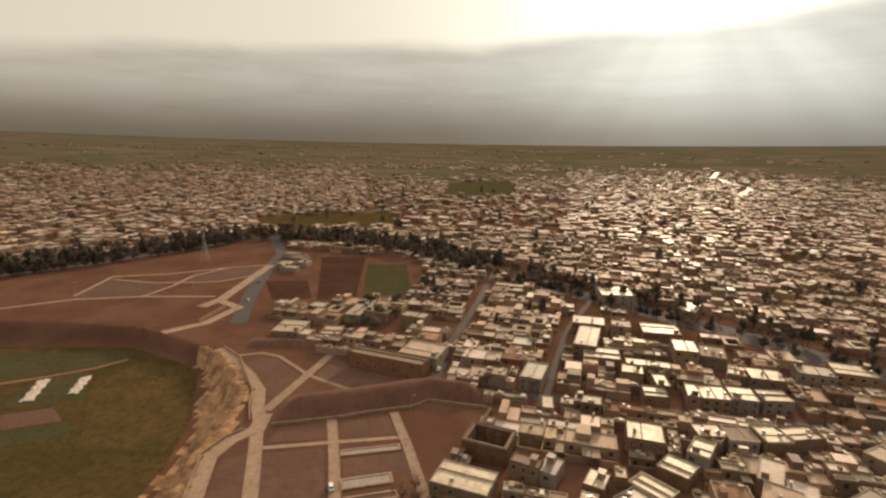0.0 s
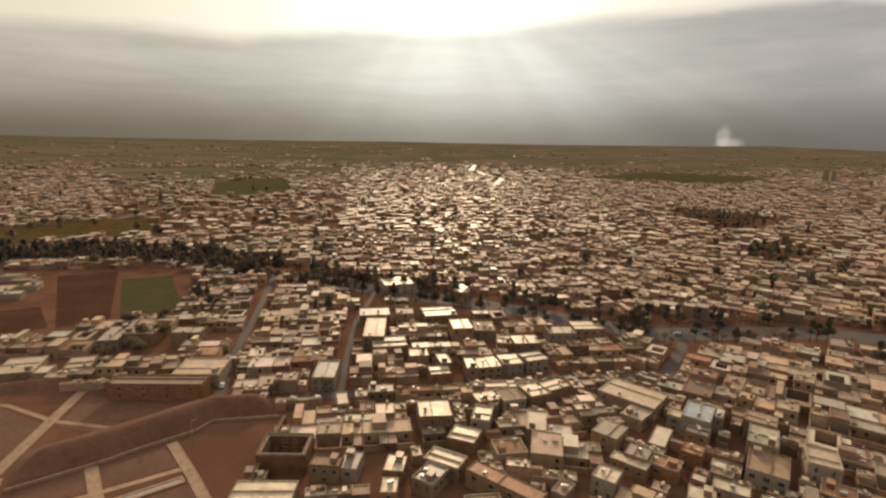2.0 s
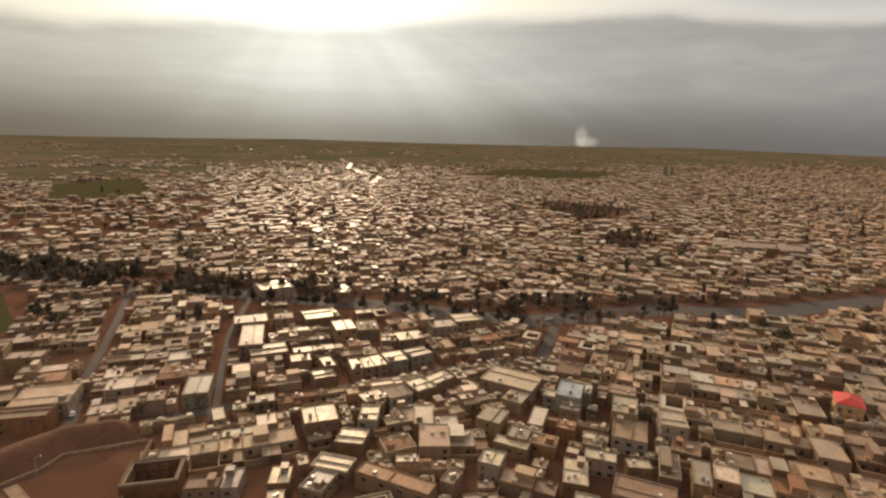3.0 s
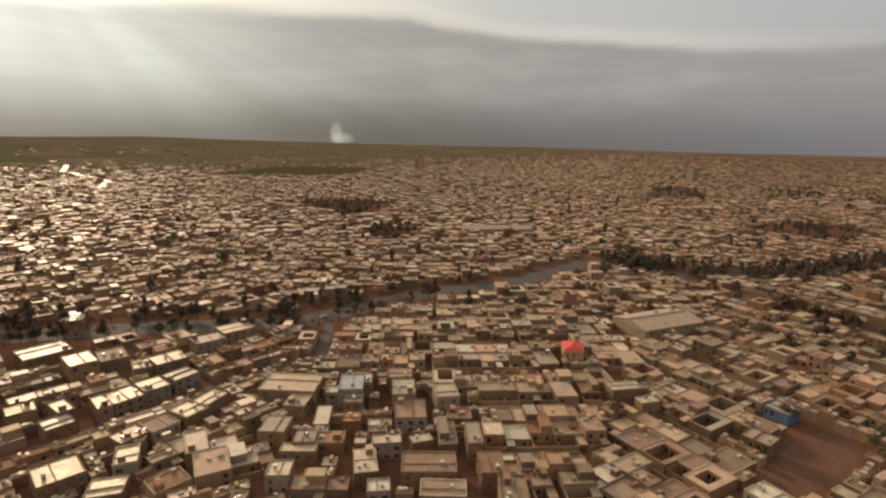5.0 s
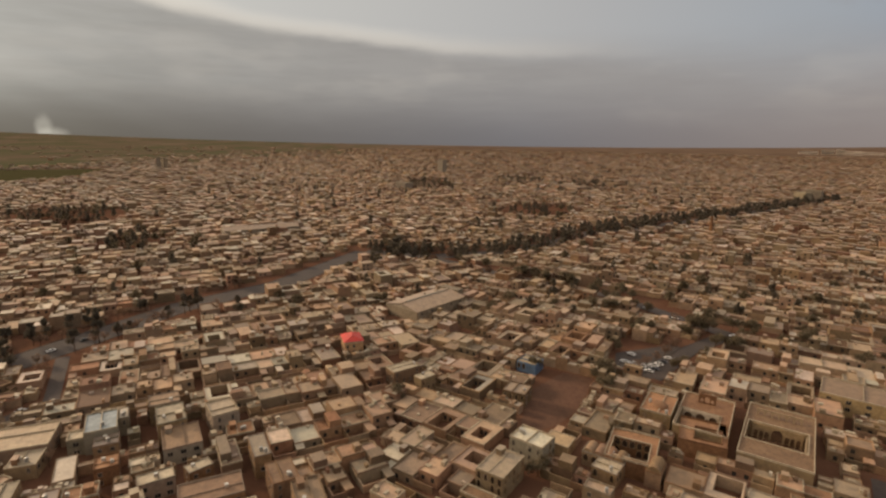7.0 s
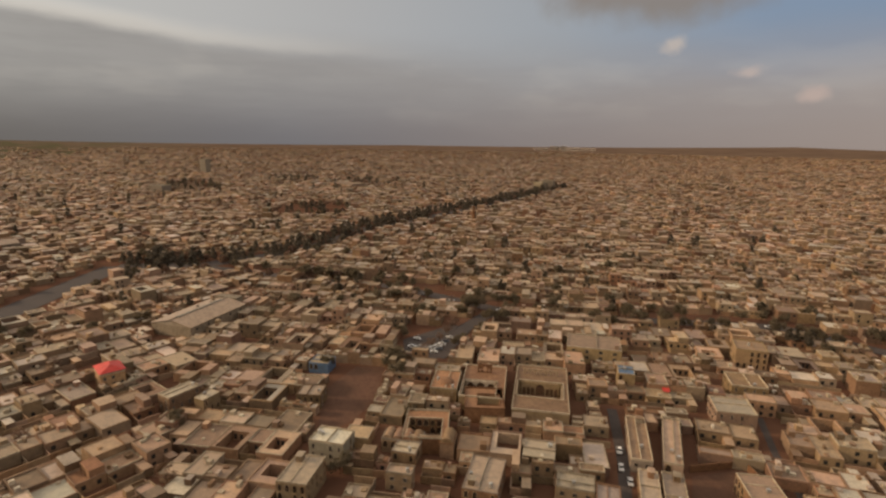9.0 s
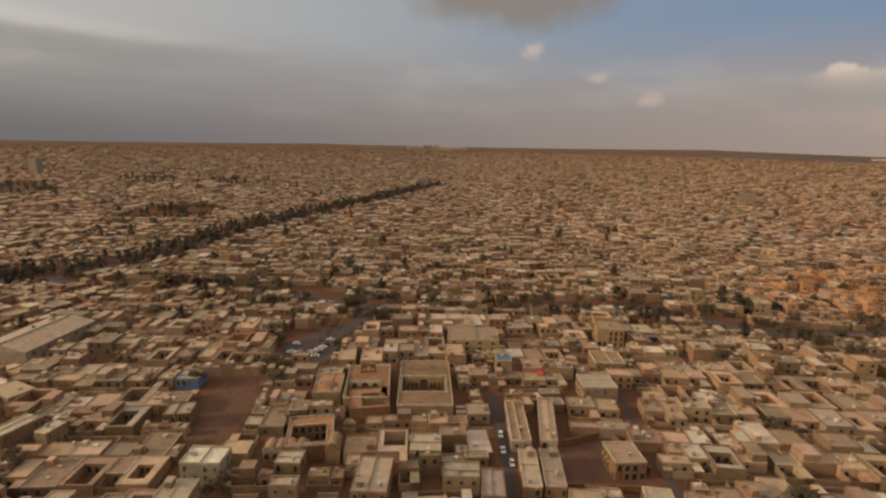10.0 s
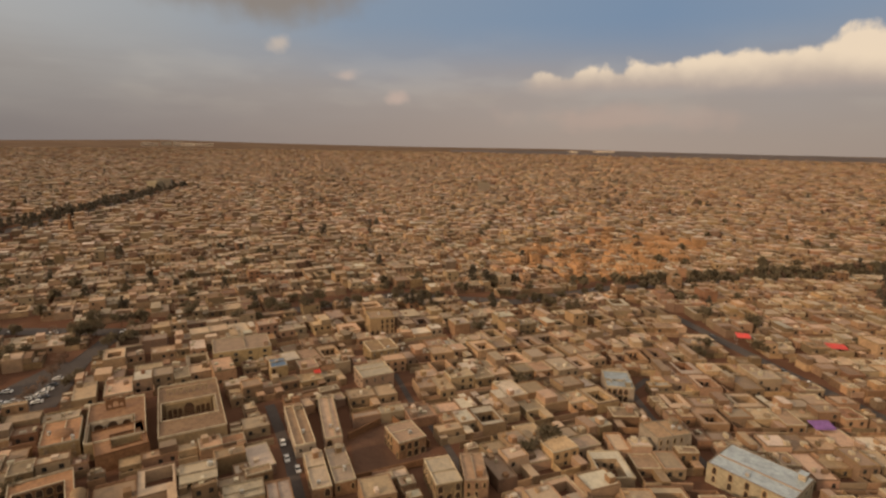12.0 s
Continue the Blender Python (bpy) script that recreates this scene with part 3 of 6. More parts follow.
BAZAAR_LANE = [(84, -80), (110, -99), (133, -116), (150, -127), (166, -137)]
LOT_STREET = [(240, -86), (276, -117), (303, -151)]
OLD_LANE = [(62, -128), (87, -149), (119, -172), (140, -190)]
WEST_LANE = [(-10, -170), (11, -194), (28, -212), (40, -232), (36, -250)]
MARKET_STREET = [(-60, -258), (-34, -282), (-11, -305), (40, -360)]
ROW_STREET = [(20, 219), (82, 206), (159, 191), (196, 176), (240, 205)]
GATE_LANE = [(-3, 228), (6, 278), (22, 340), (45, 440)]
NORTH_LANE = [(42, 205), (47, 217), (58, 252), (75, 300), (108, 366)]
ROADS = [(BELT, 22), (BOULEVARD, 20), (CROSS_STREET, 11), (NORTH_ROAD, 10), (TREE_ROAD, 16), (SUN_ROAD, 14), (FORK_ROAD, 12), (BAZAAR_LANE, 4.0), (LOT_STREET, 9), (OLD_LANE, 2.6),
         (WEST_LANE, 3.0), (MARKET_STREET, 7), (ROW_STREET, 6), (GATE_LANE, 4.2), (NORTH_LANE, 3.0)]
for k, (line, width) in enumerate(ROADS):
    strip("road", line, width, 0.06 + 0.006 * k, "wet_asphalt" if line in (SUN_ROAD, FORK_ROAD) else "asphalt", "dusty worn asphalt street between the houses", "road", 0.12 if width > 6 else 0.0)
patch("parking_ground", PARKING, 0.045, "asphalt", "dark asphalt parking ground among old houses", "parking ground")
patch("bare_plot", DARK_PLOT, 0.045, "turned", "bare dark earth plot between mud walls", "plot")
patch("bare_plot", BARE_PLOT, 0.045, "turned", "bare red earth plot behind a mud wall", "plot")

# ---- park, fields and low ground ----
def plain(name, poly, z, mat, label, category="field"):
    return patch(name, poly, z, mat, label, category)


Z = -DEPTH
FLOOR_FIELDS = [
    ("crop", [(-236.8, 267.3), (-175.9, 274.6), (-160.8, 261.6), (-196.2, 245.1), (-211.5, 236.4)], "thin green crop on the low field"),
    ("crop", [(-193.1, 238.9), (-175.2, 247.3), (-160.8, 221.2), (-186.3, 211.6), (-193.9, 214.8)], "green crop strip beside a field path"),
    ("turned", [(-186.1, 205.3), (-168.4, 212.2), (-157.3, 201.7), (-176.5, 193.6)], "reddish turned earth strip in the field"),
    ("crop", [(-175.5, 192.4), (-151.8, 200.5), (-146.3, 189.2), (-167.6, 182.7)], "narrow green crop strip in the field"),
    ("dry_crop", [(-163.6, 229.0), (-130.9, 248.6), (-106.2, 205.7), (-104.2, 180.9), (-138.0, 183.6)], "yellowing dry crop under the bank"),
    ("dry_crop", [(-164.6, 179.1), (-108.2, 180.5), (-101.5, 154.5), (-143.6, 130.0), (-190, 140)], "olive-brown dry crop on the low field"),
    ("dry_crop", [(-160.8, 261.6), (-130.3, 255.9), (-130.1, 249.6), (-162.3, 230.0)], "dull dry crop under the bank"),
]
for k, (mat, poly, text) in enumerate(FLOOR_FIELDS):
    plain("field_strip", poly, Z + 0.05 + 0.01 * k, mat, text)
plain("low_field", [(-330, 283), (-247, 278), (-201, 280), (-173, 280), (-137, 261), (-123, 251), (-113, 226), (-105, 204), (-99, 171), (-100, 120), (-330, 120)], Z + 0.03, "dry_crop", "wide olive and brown low field below the bank")
strip("field_path", [(-230, 221), (-209.3, 233.7), (-193.7, 241.6), (-175.9, 252.8), (-166, 264)], 2.6, Z + 0.14, "earth", "pale trodden path across the low field", "path")


def plastic_sheet(x, y, length, width, rot, seed):
    r = random.Random(seed)
    sh = Shape()
    n, m = 12, 5
    sh.v = [(length * (i / n - 0.5) + r.uniform(-0.6, 0.6), width * (j / m - 0.5) * (0.6 + 0.5 * abs(math.sin(i * 0.9 + seed))), 0.25 + r.uniform(0, 0.5) * (0 < j < m)) for i in range(n + 1) for j in range(m + 1)]
    for i in range(n):
        for j in range(m):
            k = i * (m + 1) + j
            sh.f.append((k, k + m + 1, k + m + 2, k + 1)), sh.m.append(0)
    ob = new("plastic_sheet", sh.mesh("plastic_sheet", ["sheet"]))
    ob.matrix_basis = pose(x, y, Z - 0.05, 0, 0, rot)
    tagged(ob, "torn pale plastic sheeting spread over the crop", "sheet", "field sheets")


plastic_sheet(-188, 228, 23, 5.5, 109, 1)
plastic_sheet(-171.5, 234, 19, 5.0, 106, 2)

PAVED = [
    ([(-116, 262), (-103, 248), (-90, 232), (-79.5, 216), (-75.5, 202), (-70.5, 190), (-70.5, 183)], 5.0),
    ([(-70.5, 184), (-76.5, 177), (-80, 166), (-75.5, 145), (-66, 90)], 5.2),
    ([(-70, 196), (-69, 182), (-64, 165), (-57, 140), (-46, 95)], 4.6),
    ([(-71, 199), (-63, 231), (-55, 262)], 4.0),
    ([(-43, 193), (-37, 168), (-31, 140), (-20, 90)], 3.6),
    ([(-19, 199), (-12, 176), (-5, 150), (4, 110)], 3.4),
    ([(-64, 172), (-39, 176.5), (-12, 181)], 2.2),
    ([(-104, 253), (-92, 257), (-82, 253), (-62, 232), (-40, 218)], 2.0),
    ([(-156, 330), (-150, 347), (-149, 400), (-148.5, 446)], 7.0),
    ([(-280, 318), (-246, 341), (-205, 350), (-157, 353)], 3.0),
    ([(-251, 348), (-256, 400), (-218, 411), (-182, 433), (-152, 446)], 2.6),
    ([(-205, 351), (-198, 379), (-197, 404), (-182, 432)], 2.6),
    ([(-251, 392), (-215, 384), (-172, 390), (-150, 410)], 2.4),
    ([(-157, 283), (-140, 300), (-132, 330), (-152, 345)], 6.0),
]
for k, (line, width) in enumerate(PAVED):
    strip("pavement", line, width, 0.07 + 0.005 * k, "paving", "pale dusty park walk with low edging", "pavement", 0.10 if width > 3.2 else 0.0)

BEDS = [
    [(-61, 169), (-42, 172.5), (-35, 145), (-28, 110), (-52, 105), (-59.5, 148)],
    [(-67, 170), (-61.5, 146), (-50, 100), (-62, 100), (-72, 146), (-75, 165)],
    [(-62, 186), (-45, 190), (-41.5, 179), (-63, 175.5)],
    [(-40, 190.5), (-21.5, 196), (-15, 183), (-36.5, 179.5)],
    [(-34, 166), (-13, 171), (-8.5, 160.5), (-31.5, 156)],
    [(-97, 247), (-84, 252), (-66, 232), (-72, 203), (-77, 218), (-88, 234)],
    [(-60, 228), (-45, 216), (-12, 223), (-48, 247), (-54, 252)],
    [(-250, 345), (-209, 352), (-202, 380), (-222, 382), (-252, 388)],
    [(-213, 387), (-175, 393), (-153, 412), (-154, 441), (-180, 428), (-194, 400)],
]
for k, poly in enumerate(BEDS):
    plain("garden_bed", poly, 0.03 + 0.002 * k, "turned", "bare red-brown soil bed between park walks", "bed")


def earth_bank(foot, back, top):
    """A steep bare bank: it rises behind its foot line to a worn crest and falls away gently to the back line."""
    sh, n = Shape(), 40
    at = lambda line, k: [Vector(line[min(int(k * (len(line) - 1)), len(line) - 2)]).lerp(Vector(line[min(int(k * (len(line) - 1)), len(line) - 2) + 1]), f) for f in (k * (len(line) - 1) - min(int(k * (len(line) - 1)), len(line) - 2),)][0]
    prof = ((0.0, 0.0), (0.10, 0.35), (0.20, 0.72), (0.30, 0.97), (0.42, 1.0), (0.62, 0.62), (0.82, 0.25), (1.0, 0.0))
    for i in range(n + 1):
        a, b = at(foot, i / n), at(back, i / n)
        ends = min(1.0, 12 * i / n, 12 * (n - i) / n)
        for u, h in prof:
            q = a.lerp(b, u)
            rough = noise.noise((q.x * 0.16, q.y * 0.16, 3.0)) * 0.5 * (0.1 < u < 0.9)
            sh.v.append((q.x, q.y, 0.02 + (top * h + rough * h) * ends))
    w = len(prof)
    for i in range(n):
        for j in range(w - 1):
            sh.f.append((i * w + j, (i + 1) * w + j, (i + 1) * w + j + 1, i * w + j + 1)), sh.m.append(0)
    me = sh.mesh("earth_bank", ["bank"])
    me.polygons.foreach_set("use_smooth", [True] * len(me.polygons))
    tagged(new("earth_bank", me), "steep dark red bare earth bank above the park wall", "bank", kind="structure")


earth_bank([(-66, 189.5), (-40, 195.5), (-10, 206), (-4, 210.5), (19, 205.5)], [(-66, 212), (-42, 219), (-16, 231), (-6, 231), (22, 222)], 6.3)
earth_bank([(-104, 262), (-84, 266), (-62, 262), (-46, 252)], [(-104, 279), (-84, 279), (-60, 274), (-42, 262)], 2.6)
plain("walled_field", [(-112, 481), (-72, 484), (-60, 352), (-86, 350)], 0.04, "dark_soil", "dark red-brown ploughed field behind houses")
plain("walled_field", [(-136, 395), (-104, 398), (-90, 352), (-116, 348)], 0.05, "dark_soil", "dark garden plot between a road and houses")
plain("walled_field", [(-66, 455), (-32, 458), (-22, 368), (-55, 353)], 0.05, "crop", "green crop field behind a row of houses")
NORTH_FIELD = [(-264, 715), (-81, 794), (-60, 665), (-150, 640), (-220, 632)]
plain("far_field", NORTH_FIELD, 0.3, "dry_crop", "olive-brown field among the northern houses")
plain("far_field", [(10, 1321), (180, 1444), (150, 1074), (0, 1000)], 0.3, "crop", "green field beyond the northern houses")
plain("far_field", [(1000, 1290), (1480, 1500), (1700, 1180), (1240, 1000)], 0.3, "crop", "hazy green fields at the edge of town")


def low_wall(line, h, t, mat, label):
    sh = Shape()
    left, right = [], []
    pts = [Vector(p) for p in line]
    for i, p in enumerate(pts):
        d = (pts[min(i + 1, len(pts) - 1)] - pts[max(i - 1, 0)]).normalized()
        n = Vector((-d.y, d.x)) * t / 2
        left.append((p.x + n.x, p.y + n.y)), right.append((p.x - n.x, p.y - n.y))
    sh.prism(left + right[::-1], -0.5, h)
    return tagged(new("garden_wall", sh.mesh("garden_wall", [mat])), label, "wall", kind="structure")


low_wall([(-65, 187.5), (-40, 193.8), (-31, 197.5), (-11, 203.5), (-5, 209), (20, 203)], 1.1, 0.55, "paving", "low pale park wall along a bank")
low_wall([(-114, 263.5), (-101, 250.5), (-92.5, 234), (-82.5, 216), (-79, 202), (-74.5, 190)], 1.0, 0.45, "paving", "low pale parapet along the cliff walk")
low_wall([(-74.5, 184), (-79.5, 178), (-83.4, 167), (-78.6, 145), (-69, 90)], 1.0, 0.45, "paving", "low pale parapet along the cliff walk")
low_wall([(-144, 300), (-140, 330)], 2.2, 0.4, "brick_wall", "pale brick garden wall")
low_wall([(4.6, 158), (20.4, 196)], 4.5, 1.2, "mud_wall", "thick old mud rampart beside the park")
low_wall([(87, -138), (103, -116)], 2.6, 0.5, "clay_wall", "mud wall round a bare plot")
low_wall([(93, -146), (117, -154), (121, -134)], 2.6, 0.5, "clay_wall", "mud wall round a bare plot")


def basin(x, y, length, width, rot, fill, label):
    ob = hub("garden_basin", x, y, 0, rot)
    sh, inner = Shape(), Shape()
    sh.ring(-length / 2, -width / 2, length / 2, width / 2, 0.8, -0.2, 0.45)
    inner.box(-length / 2 + 0.8, -width / 2 + 0.8, -0.2, length / 2 - 0.8, width / 2 - 0.8, 0.22)
    part("rim", sh, ["paving"], ob)
    part("bed", inner, [fill], ob)
    tagged(ob, label, "basin", "park basins")


basin(-24.6, 171.7, 21.5, 3.8, 13.0, "grey", "long shallow park basin with pale rim")
basin(-23.5, 154.2, 17, 5.6, 15.0, "grey", "long shallow park basin with pale rim")
basin(-21.0, 146.0, 17, 4.0, 15.0, "turned", "long raised park bed with pale rim")


def lattice_mast(x, y, h, foot):
    ob = hub("lattice_mast", x, y)
    for sx, sy in ((-1, -1), (1, -1), (1, 1), (-1, 1)):
        leg = Shape()
        leg.tube((sx * foot, sy * foot, -0.3), (sx * foot * 0.18, sy * foot * 0.18, h), 0.16, 0.10, 5)
        part("leg", leg, ["tin"], ob)
    n = 7
    for k in range(n):
        z0, z1 = h * k / n, h * (k + 1) / n
        f0, f1 = foot * (1 - 0.82 * k / n), foot * (1 - 0.82 * (k + 1) / n)
        for a, b in (((-1, -1), (1, -1)), ((1, -1), (1, 1)), ((1, 1), (-1, 1)), ((-1, 1), (-1, -1))):
            br = Shape()
            br.tube((a[0] * f0, a[1] * f0, z0), (b[0] * f1, b[1] * f1, z1), 0.07, 0.07, 4)
            part("brace", br, ["tin"], ob)
    tagged(ob, "tall pale steel lattice mast standing before trees", "mast")


lattice_mast(-210, 458, 25, 2.6)


def pole(x, y, h, label):
    ob = hub("light_pole", x, y)
    a, b, c = Shape(), Shape(), Shape()
    a.tube((0, 0, -0.3), (0, 0, h), 0.16, 0.08, 6)
    b.tube((0, 0, h - 0.1), (1.4, 0, h + 0.15), 0.05, 0.04, 5)
    c.box(1.2, -0.15, h + 0.08, 1.9, 0.15, h + 0.22)
    part("post", a, ["tin"], ob), part("arm", b, ["tin"], ob), part("lamp_head", c, ["tin"], ob)
    tagged(ob, label, "lamp post", "light poles")


for px, py in ((-183, 376), (-243, 344), (-253, 352), (-128, 372), (-140, 420), (-12, 196), (10, 240), (48, 256)):
    pole(px, py, 9, "thin grey steel light pole beside a walk")

# ---- houses ----
WALLS = ["mud_wall", "brick_wall", "plaster_wall", "clay_wall", "brick_wall", "mud_wall", "yellow_wall", "white_wall"]
rng = random.Random(7)


def window_meshes(w, h):
    fr, gl = Shape(), Shape()
    fr.ring(-w / 2, -h / 2, w / 2, h / 2, 0.09, -0.02, 0.10)
    fr.box(-0.04, -h / 2 + 0.09, 0.0, 0.04, h / 2 - 0.09, 0.08)
    gl.box(-w / 2 + 0.09, -h / 2 + 0.09, 0.005, w / 2 - 0.09, h / 2 - 0.09, 0.03)
    return fr.mesh("window", ["frame"]), gl.mesh("pane", ["glass"])




def arched_meshes(w, h):
    """A pointed-arch opening: a raised surround round a flat infill, near black for the shade inside."""
    def outline(x, lo, hi):
        arc = [(x * math.cos(math.pi * i / 8), hi - x + 1.15 * x * math.sin(math.pi * i / 8)) for i in range(9)]
        return [(-x, lo), (x, lo)] + arc
    fr = Shape()
    out, inn = outline(w / 2, -h / 2, h / 2), outline(w / 2 - 0.16, -h / 2 + 0.1, h / 2 - 0.14)
    n = len(out)
    fr.v = [(x, y, z) for line in (out, inn) for z in (-0.02, 0.14) for x, y in line]
    for i in range(n):
        j = (i + 1) % n
        fr.f += [(i, j, n + j, n + i), (n + i, n + j, 3 * n + j, 3 * n + i), (3 * n + i, 3 * n + j, 2 * n + j, 2 * n + i)]
        fr.m += [0, 0, 0]
    fr.prism(inn, 0.0, 0.03, 1)
    return fr.mesh("window", ["yellow_wall", "opening_shade"]), None


WINDOWS = [window_meshes(1.3, 1.5), window_meshes(1.8, 1.6), window_meshes(0.9, 1.9)]
ARCHES = [arched_meshes(1.5, 2.5), arched_meshes(2.0, 2.6), arched_meshes(1.2, 2.2)]


def door_mesh():
    sh = Shape()
    sh.ring(-0.65, 0.0, 0.65, 2.3, 0.1, -0.02, 0.12)
    sh.box(-0.55, 0.1, 0.0, -0.01, 2.2, 0.06)
    sh.box(0.01, 0.1, 0.0, 0.55, 2.2, 0.06)
    return sh.mesh("door", ["wood"])


DOOR = door_mesh()
ROOFS = []


def on_wall(ob, x, y, z, side):
    """Sets a window or door upright on a wall that faces side degrees from the house's -y."""
    ob.matrix_basis = pose(x, y, z, 90, 0, side)


def glaze(home, x0, y0, x1, y1, h, sides, r, storeys=None, panes=True):
    """Windows in rows on the given sides (0: -y, 90: +x, 180: +y, 270: -x) of a block."""
    storeys = storeys or (2 if h > 5.5 else 1)
    for s in sides:
        span = (x1 - x0) if s in (0, 180) else (y1 - y0)
        n = max(1, min(4, int(span / 3.2)))
        arched = home.matrix_basis.translation.y < 40 and r.random() < 0.6
        kind = (ARCHES if arched else WINDOWS)[r.randrange(3)]
        n = max(1, min(5, int(span / 2.2))) if arched else n
        for f in range(storeys):
            z = h - 1.7 - 3.0 * f
            if z < 1.0:
                continue
            for i in range(n):
                if r.random() < 0.25:
                    continue
                k = (i + 0.5) / n
                px, py = {0: (x0 + span * k, y0), 180: (x0 + span * k, y1), 90: (x1, y0 + span * k), 270: (x0, y0 + span * k)}[s]
                w = part("window", kind[0], None, home)
                on_wall(w, px, py, z, s)
                if panes and kind[1]:
                    part("pane", kind[1], None, w)


def stair_head(home, x, y, z, r, wall, roof):
    sh = Shape()
    w, d, h = r.uniform(0.8, 1.2), r.uniform(1.0, 1.5), r.uniform(1.8, 2.2)
    sh.box(-w, -d, 0, w, d, h, 0)
    sh.box(-w - 0.2, -d - 0.2, h, w + 0.2, d + 0.2, h + 0.18, 1)
    ob = part("stair_head", sh, [wall, roof], home)
    ob.location = (x, y, z)
    return ob


def house(x, y, w, d, h, rot, roof, wall="mud_wall", label="", group="", court=None, yard=0.0, sides=(0,), head=True, panes=False, name="house", storeys=None, seed=None, upper=0.0, wing=0.0):
    """A flat-roofed house. court: (x0, y0, x1, y1) of an open court within it; yard: depth of a walled yard before it."""
    r = random.Random(seed if seed is not None else int(x * 31 + y * 17))
    home = hub(name, x, y, 0, rot)
    tagged(home, label or "flat-roofed %s house with low parapet" % wall.replace("_wall", "").replace("_", " "), "house", group)
    X, Y = w / 2, d / 2
    sh, deck, rim = Shape(), Shape(), Shape()
    t = 0.28
    rim_wall = r.choice((wall, "rim", "rim", "plaster_wall"))
    block = (-X, -Y + yard, X, Y)
    if court:
        a, b, c, e = court
        sh.annulus(block, court, -0.3, h)
        deck.annulus((-X + t, -Y + t, X - t, Y - t), (a - t, b - t, c + t, e + t), h - 0.02, h + 0.06)
        rim.ring(-X, -Y, X, Y, t, h, h + 0.7)
        lip = Shape()
        lip.ring(a - t, b - t, c + t, e + t, t, h, h + 0.45)
        part("court_parapet", lip, [rim_wall], home)
    else:
        sh.box(*block[:2], -0.3, *block[2:], h)
        deck.box(block[0] + t, block[1] + t, h - 0.02, block[2] - t, block[3] - t, h + 0.06)
        rim.ring(*block, t, h, h + r.uniform(0.25, 0.7))
    part("wall", sh, [wall], home)
    part("roof", deck, [roof], home)
    part("parapet", rim, [rim_wall], home)
    if yard:
        yw = Shape()
        yw.prism([(-X, -Y), (X, -Y), (X, -Y + yard), (X - 0.3, -Y + yard), (X - 0.3, -Y + 0.3), (-X + 0.3, -Y + 0.3), (-X + 0.3, -Y + yard), (-X, -Y + yard)], -0.3, r.uniform(2.3, 3.2))
        part("yard_wall", yw, [wall], home)
        on_wall(part("door", DOOR, None, home), r.uniform(-X * 0.4, X * 0.4), -Y, 0.0, 0)
        if wing:
            wg, s = Shape(), r.choice((-1, 1))
            x0, x1 = (-X, -X + wing) if s < 0 else (X - wing, X)
            wh = r.uniform(3.0, 3.6)
            wg.box(x0 + 0.02, -Y + 0.32, -0.3, x1 - 0.02, -Y + yard - 0.02, wh)
            part("wing", wg, [wall], home)
            wr = Shape()
            wr.box(x0 - 0.05, -Y + 0.28, wh, x1 + 0.05, -Y + yard - 0.02, wh + 0.2)
            part("wing_roof", wr, [roof], home)
    if upper:
        up, cap, s = Shape(), Shape(), r.choice((-1, 1))
        x0, x1 = (-X, -X + w * upper) if s < 0 else (X - w * upper, X)
        y0 = block[1] + (block[3] - block[1]) * r.choice((0.0, 0.3, 0.45))
        uh = h + r.uniform(2.6, 3.1)
        up.box(x0 + 0.3, y0 + 0.3, h, x1 - 0.3, Y - 0.3, uh)
        cap.box(x0 + 0.15, y0 + 0.15, uh, x1 - 0.15, Y - 0.15, uh + 0.22)
        part("upper_storey", up, [wall], home)
        part("upper_roof", cap, [roof], home)
        glaze(home, x0 + 0.3, y0 + 0.3, x1 - 0.3, Y - 0.3, uh, (0, 90 if s < 0 else 270), r, 1, panes)
        head = False
    elif min(w, d - yard) > 6 and not court:
        low, a1 = Shape(), r.uniform(-0.25, 0.25)
        if r.random() < 0.5:
            low.box(-X + t, Y * a1 - 0.12, h, X - t, Y * a1 + 0.12, h + r.uniform(0.3, 0.7))
        else:
            low.box(X * a1 - 0.12, block[1] + t, h, X * a1 + 0.12, Y - t, h + r.uniform(0.3, 0.7))
        part("partition", low, [rim_wall], home)
    ROOFS.append((home, block, h, court or upper))
    if head and min(w, d - yard) > 5.5 and not court and r.random() < 0.45:
        k = block
        stair_head(home, r.choice((k[0] + 2.4, k[2] - 2.4)), r.choice((k[1] + 2.9, k[3] - 2.9)), h + 0.06, r, wall, roof)
    if court:
        glaze(home, a, e, c, e, h, (0,), r, storeys, panes)
        glaze(home, c, b, c, e, h, (270,), r, storeys, panes)
        glaze(home, a, b, a, e, h, (90,), r, storeys, panes)
    if sides:
        k = block
        glaze(home, k[0], k[1], k[2], k[3], h, sides, r, storeys, panes)
    return home

# ---- houses known one by one: x, y, width, depth, height, turn, roof ----
house(8.0, 150.1, 18.8, 12.5, 5, -21.7, "foil", "brick_wall", "low yellow brick house with a bright foil-faced flat roof", "town houses", sides=(0, 90, 270), panes=True)
house(74.4, 175.7, 12.9, 13.9, 7, -16.6, "foil", "mud_wall", "two-storey mud-walled house with a bright foil-faced flat roof", "town houses", sides=(0, 90, 270), panes=True)
house(66.5, 146.7, 12.8, 7.8, 5, -51.1, "foil", "mud_wall", "low mud-walled house with a bright foil-faced flat roof", "town houses", sides=(0, 90, 270), panes=True)
house(58.6, 140.7, 7.9, 10.3, 5, -54.6, "grey", "brick_wall", "low yellow brick house with a grey felt flat roof", "town houses", sides=(0, 90, 270), panes=True)
house(78.3, 127.2, 26.1, 6.2, 6, -61.2, "mud", "brick_wall", "two-storey yellow brick house with a mud and straw flat roof", "town houses", sides=(0, 90, 270), panes=True)
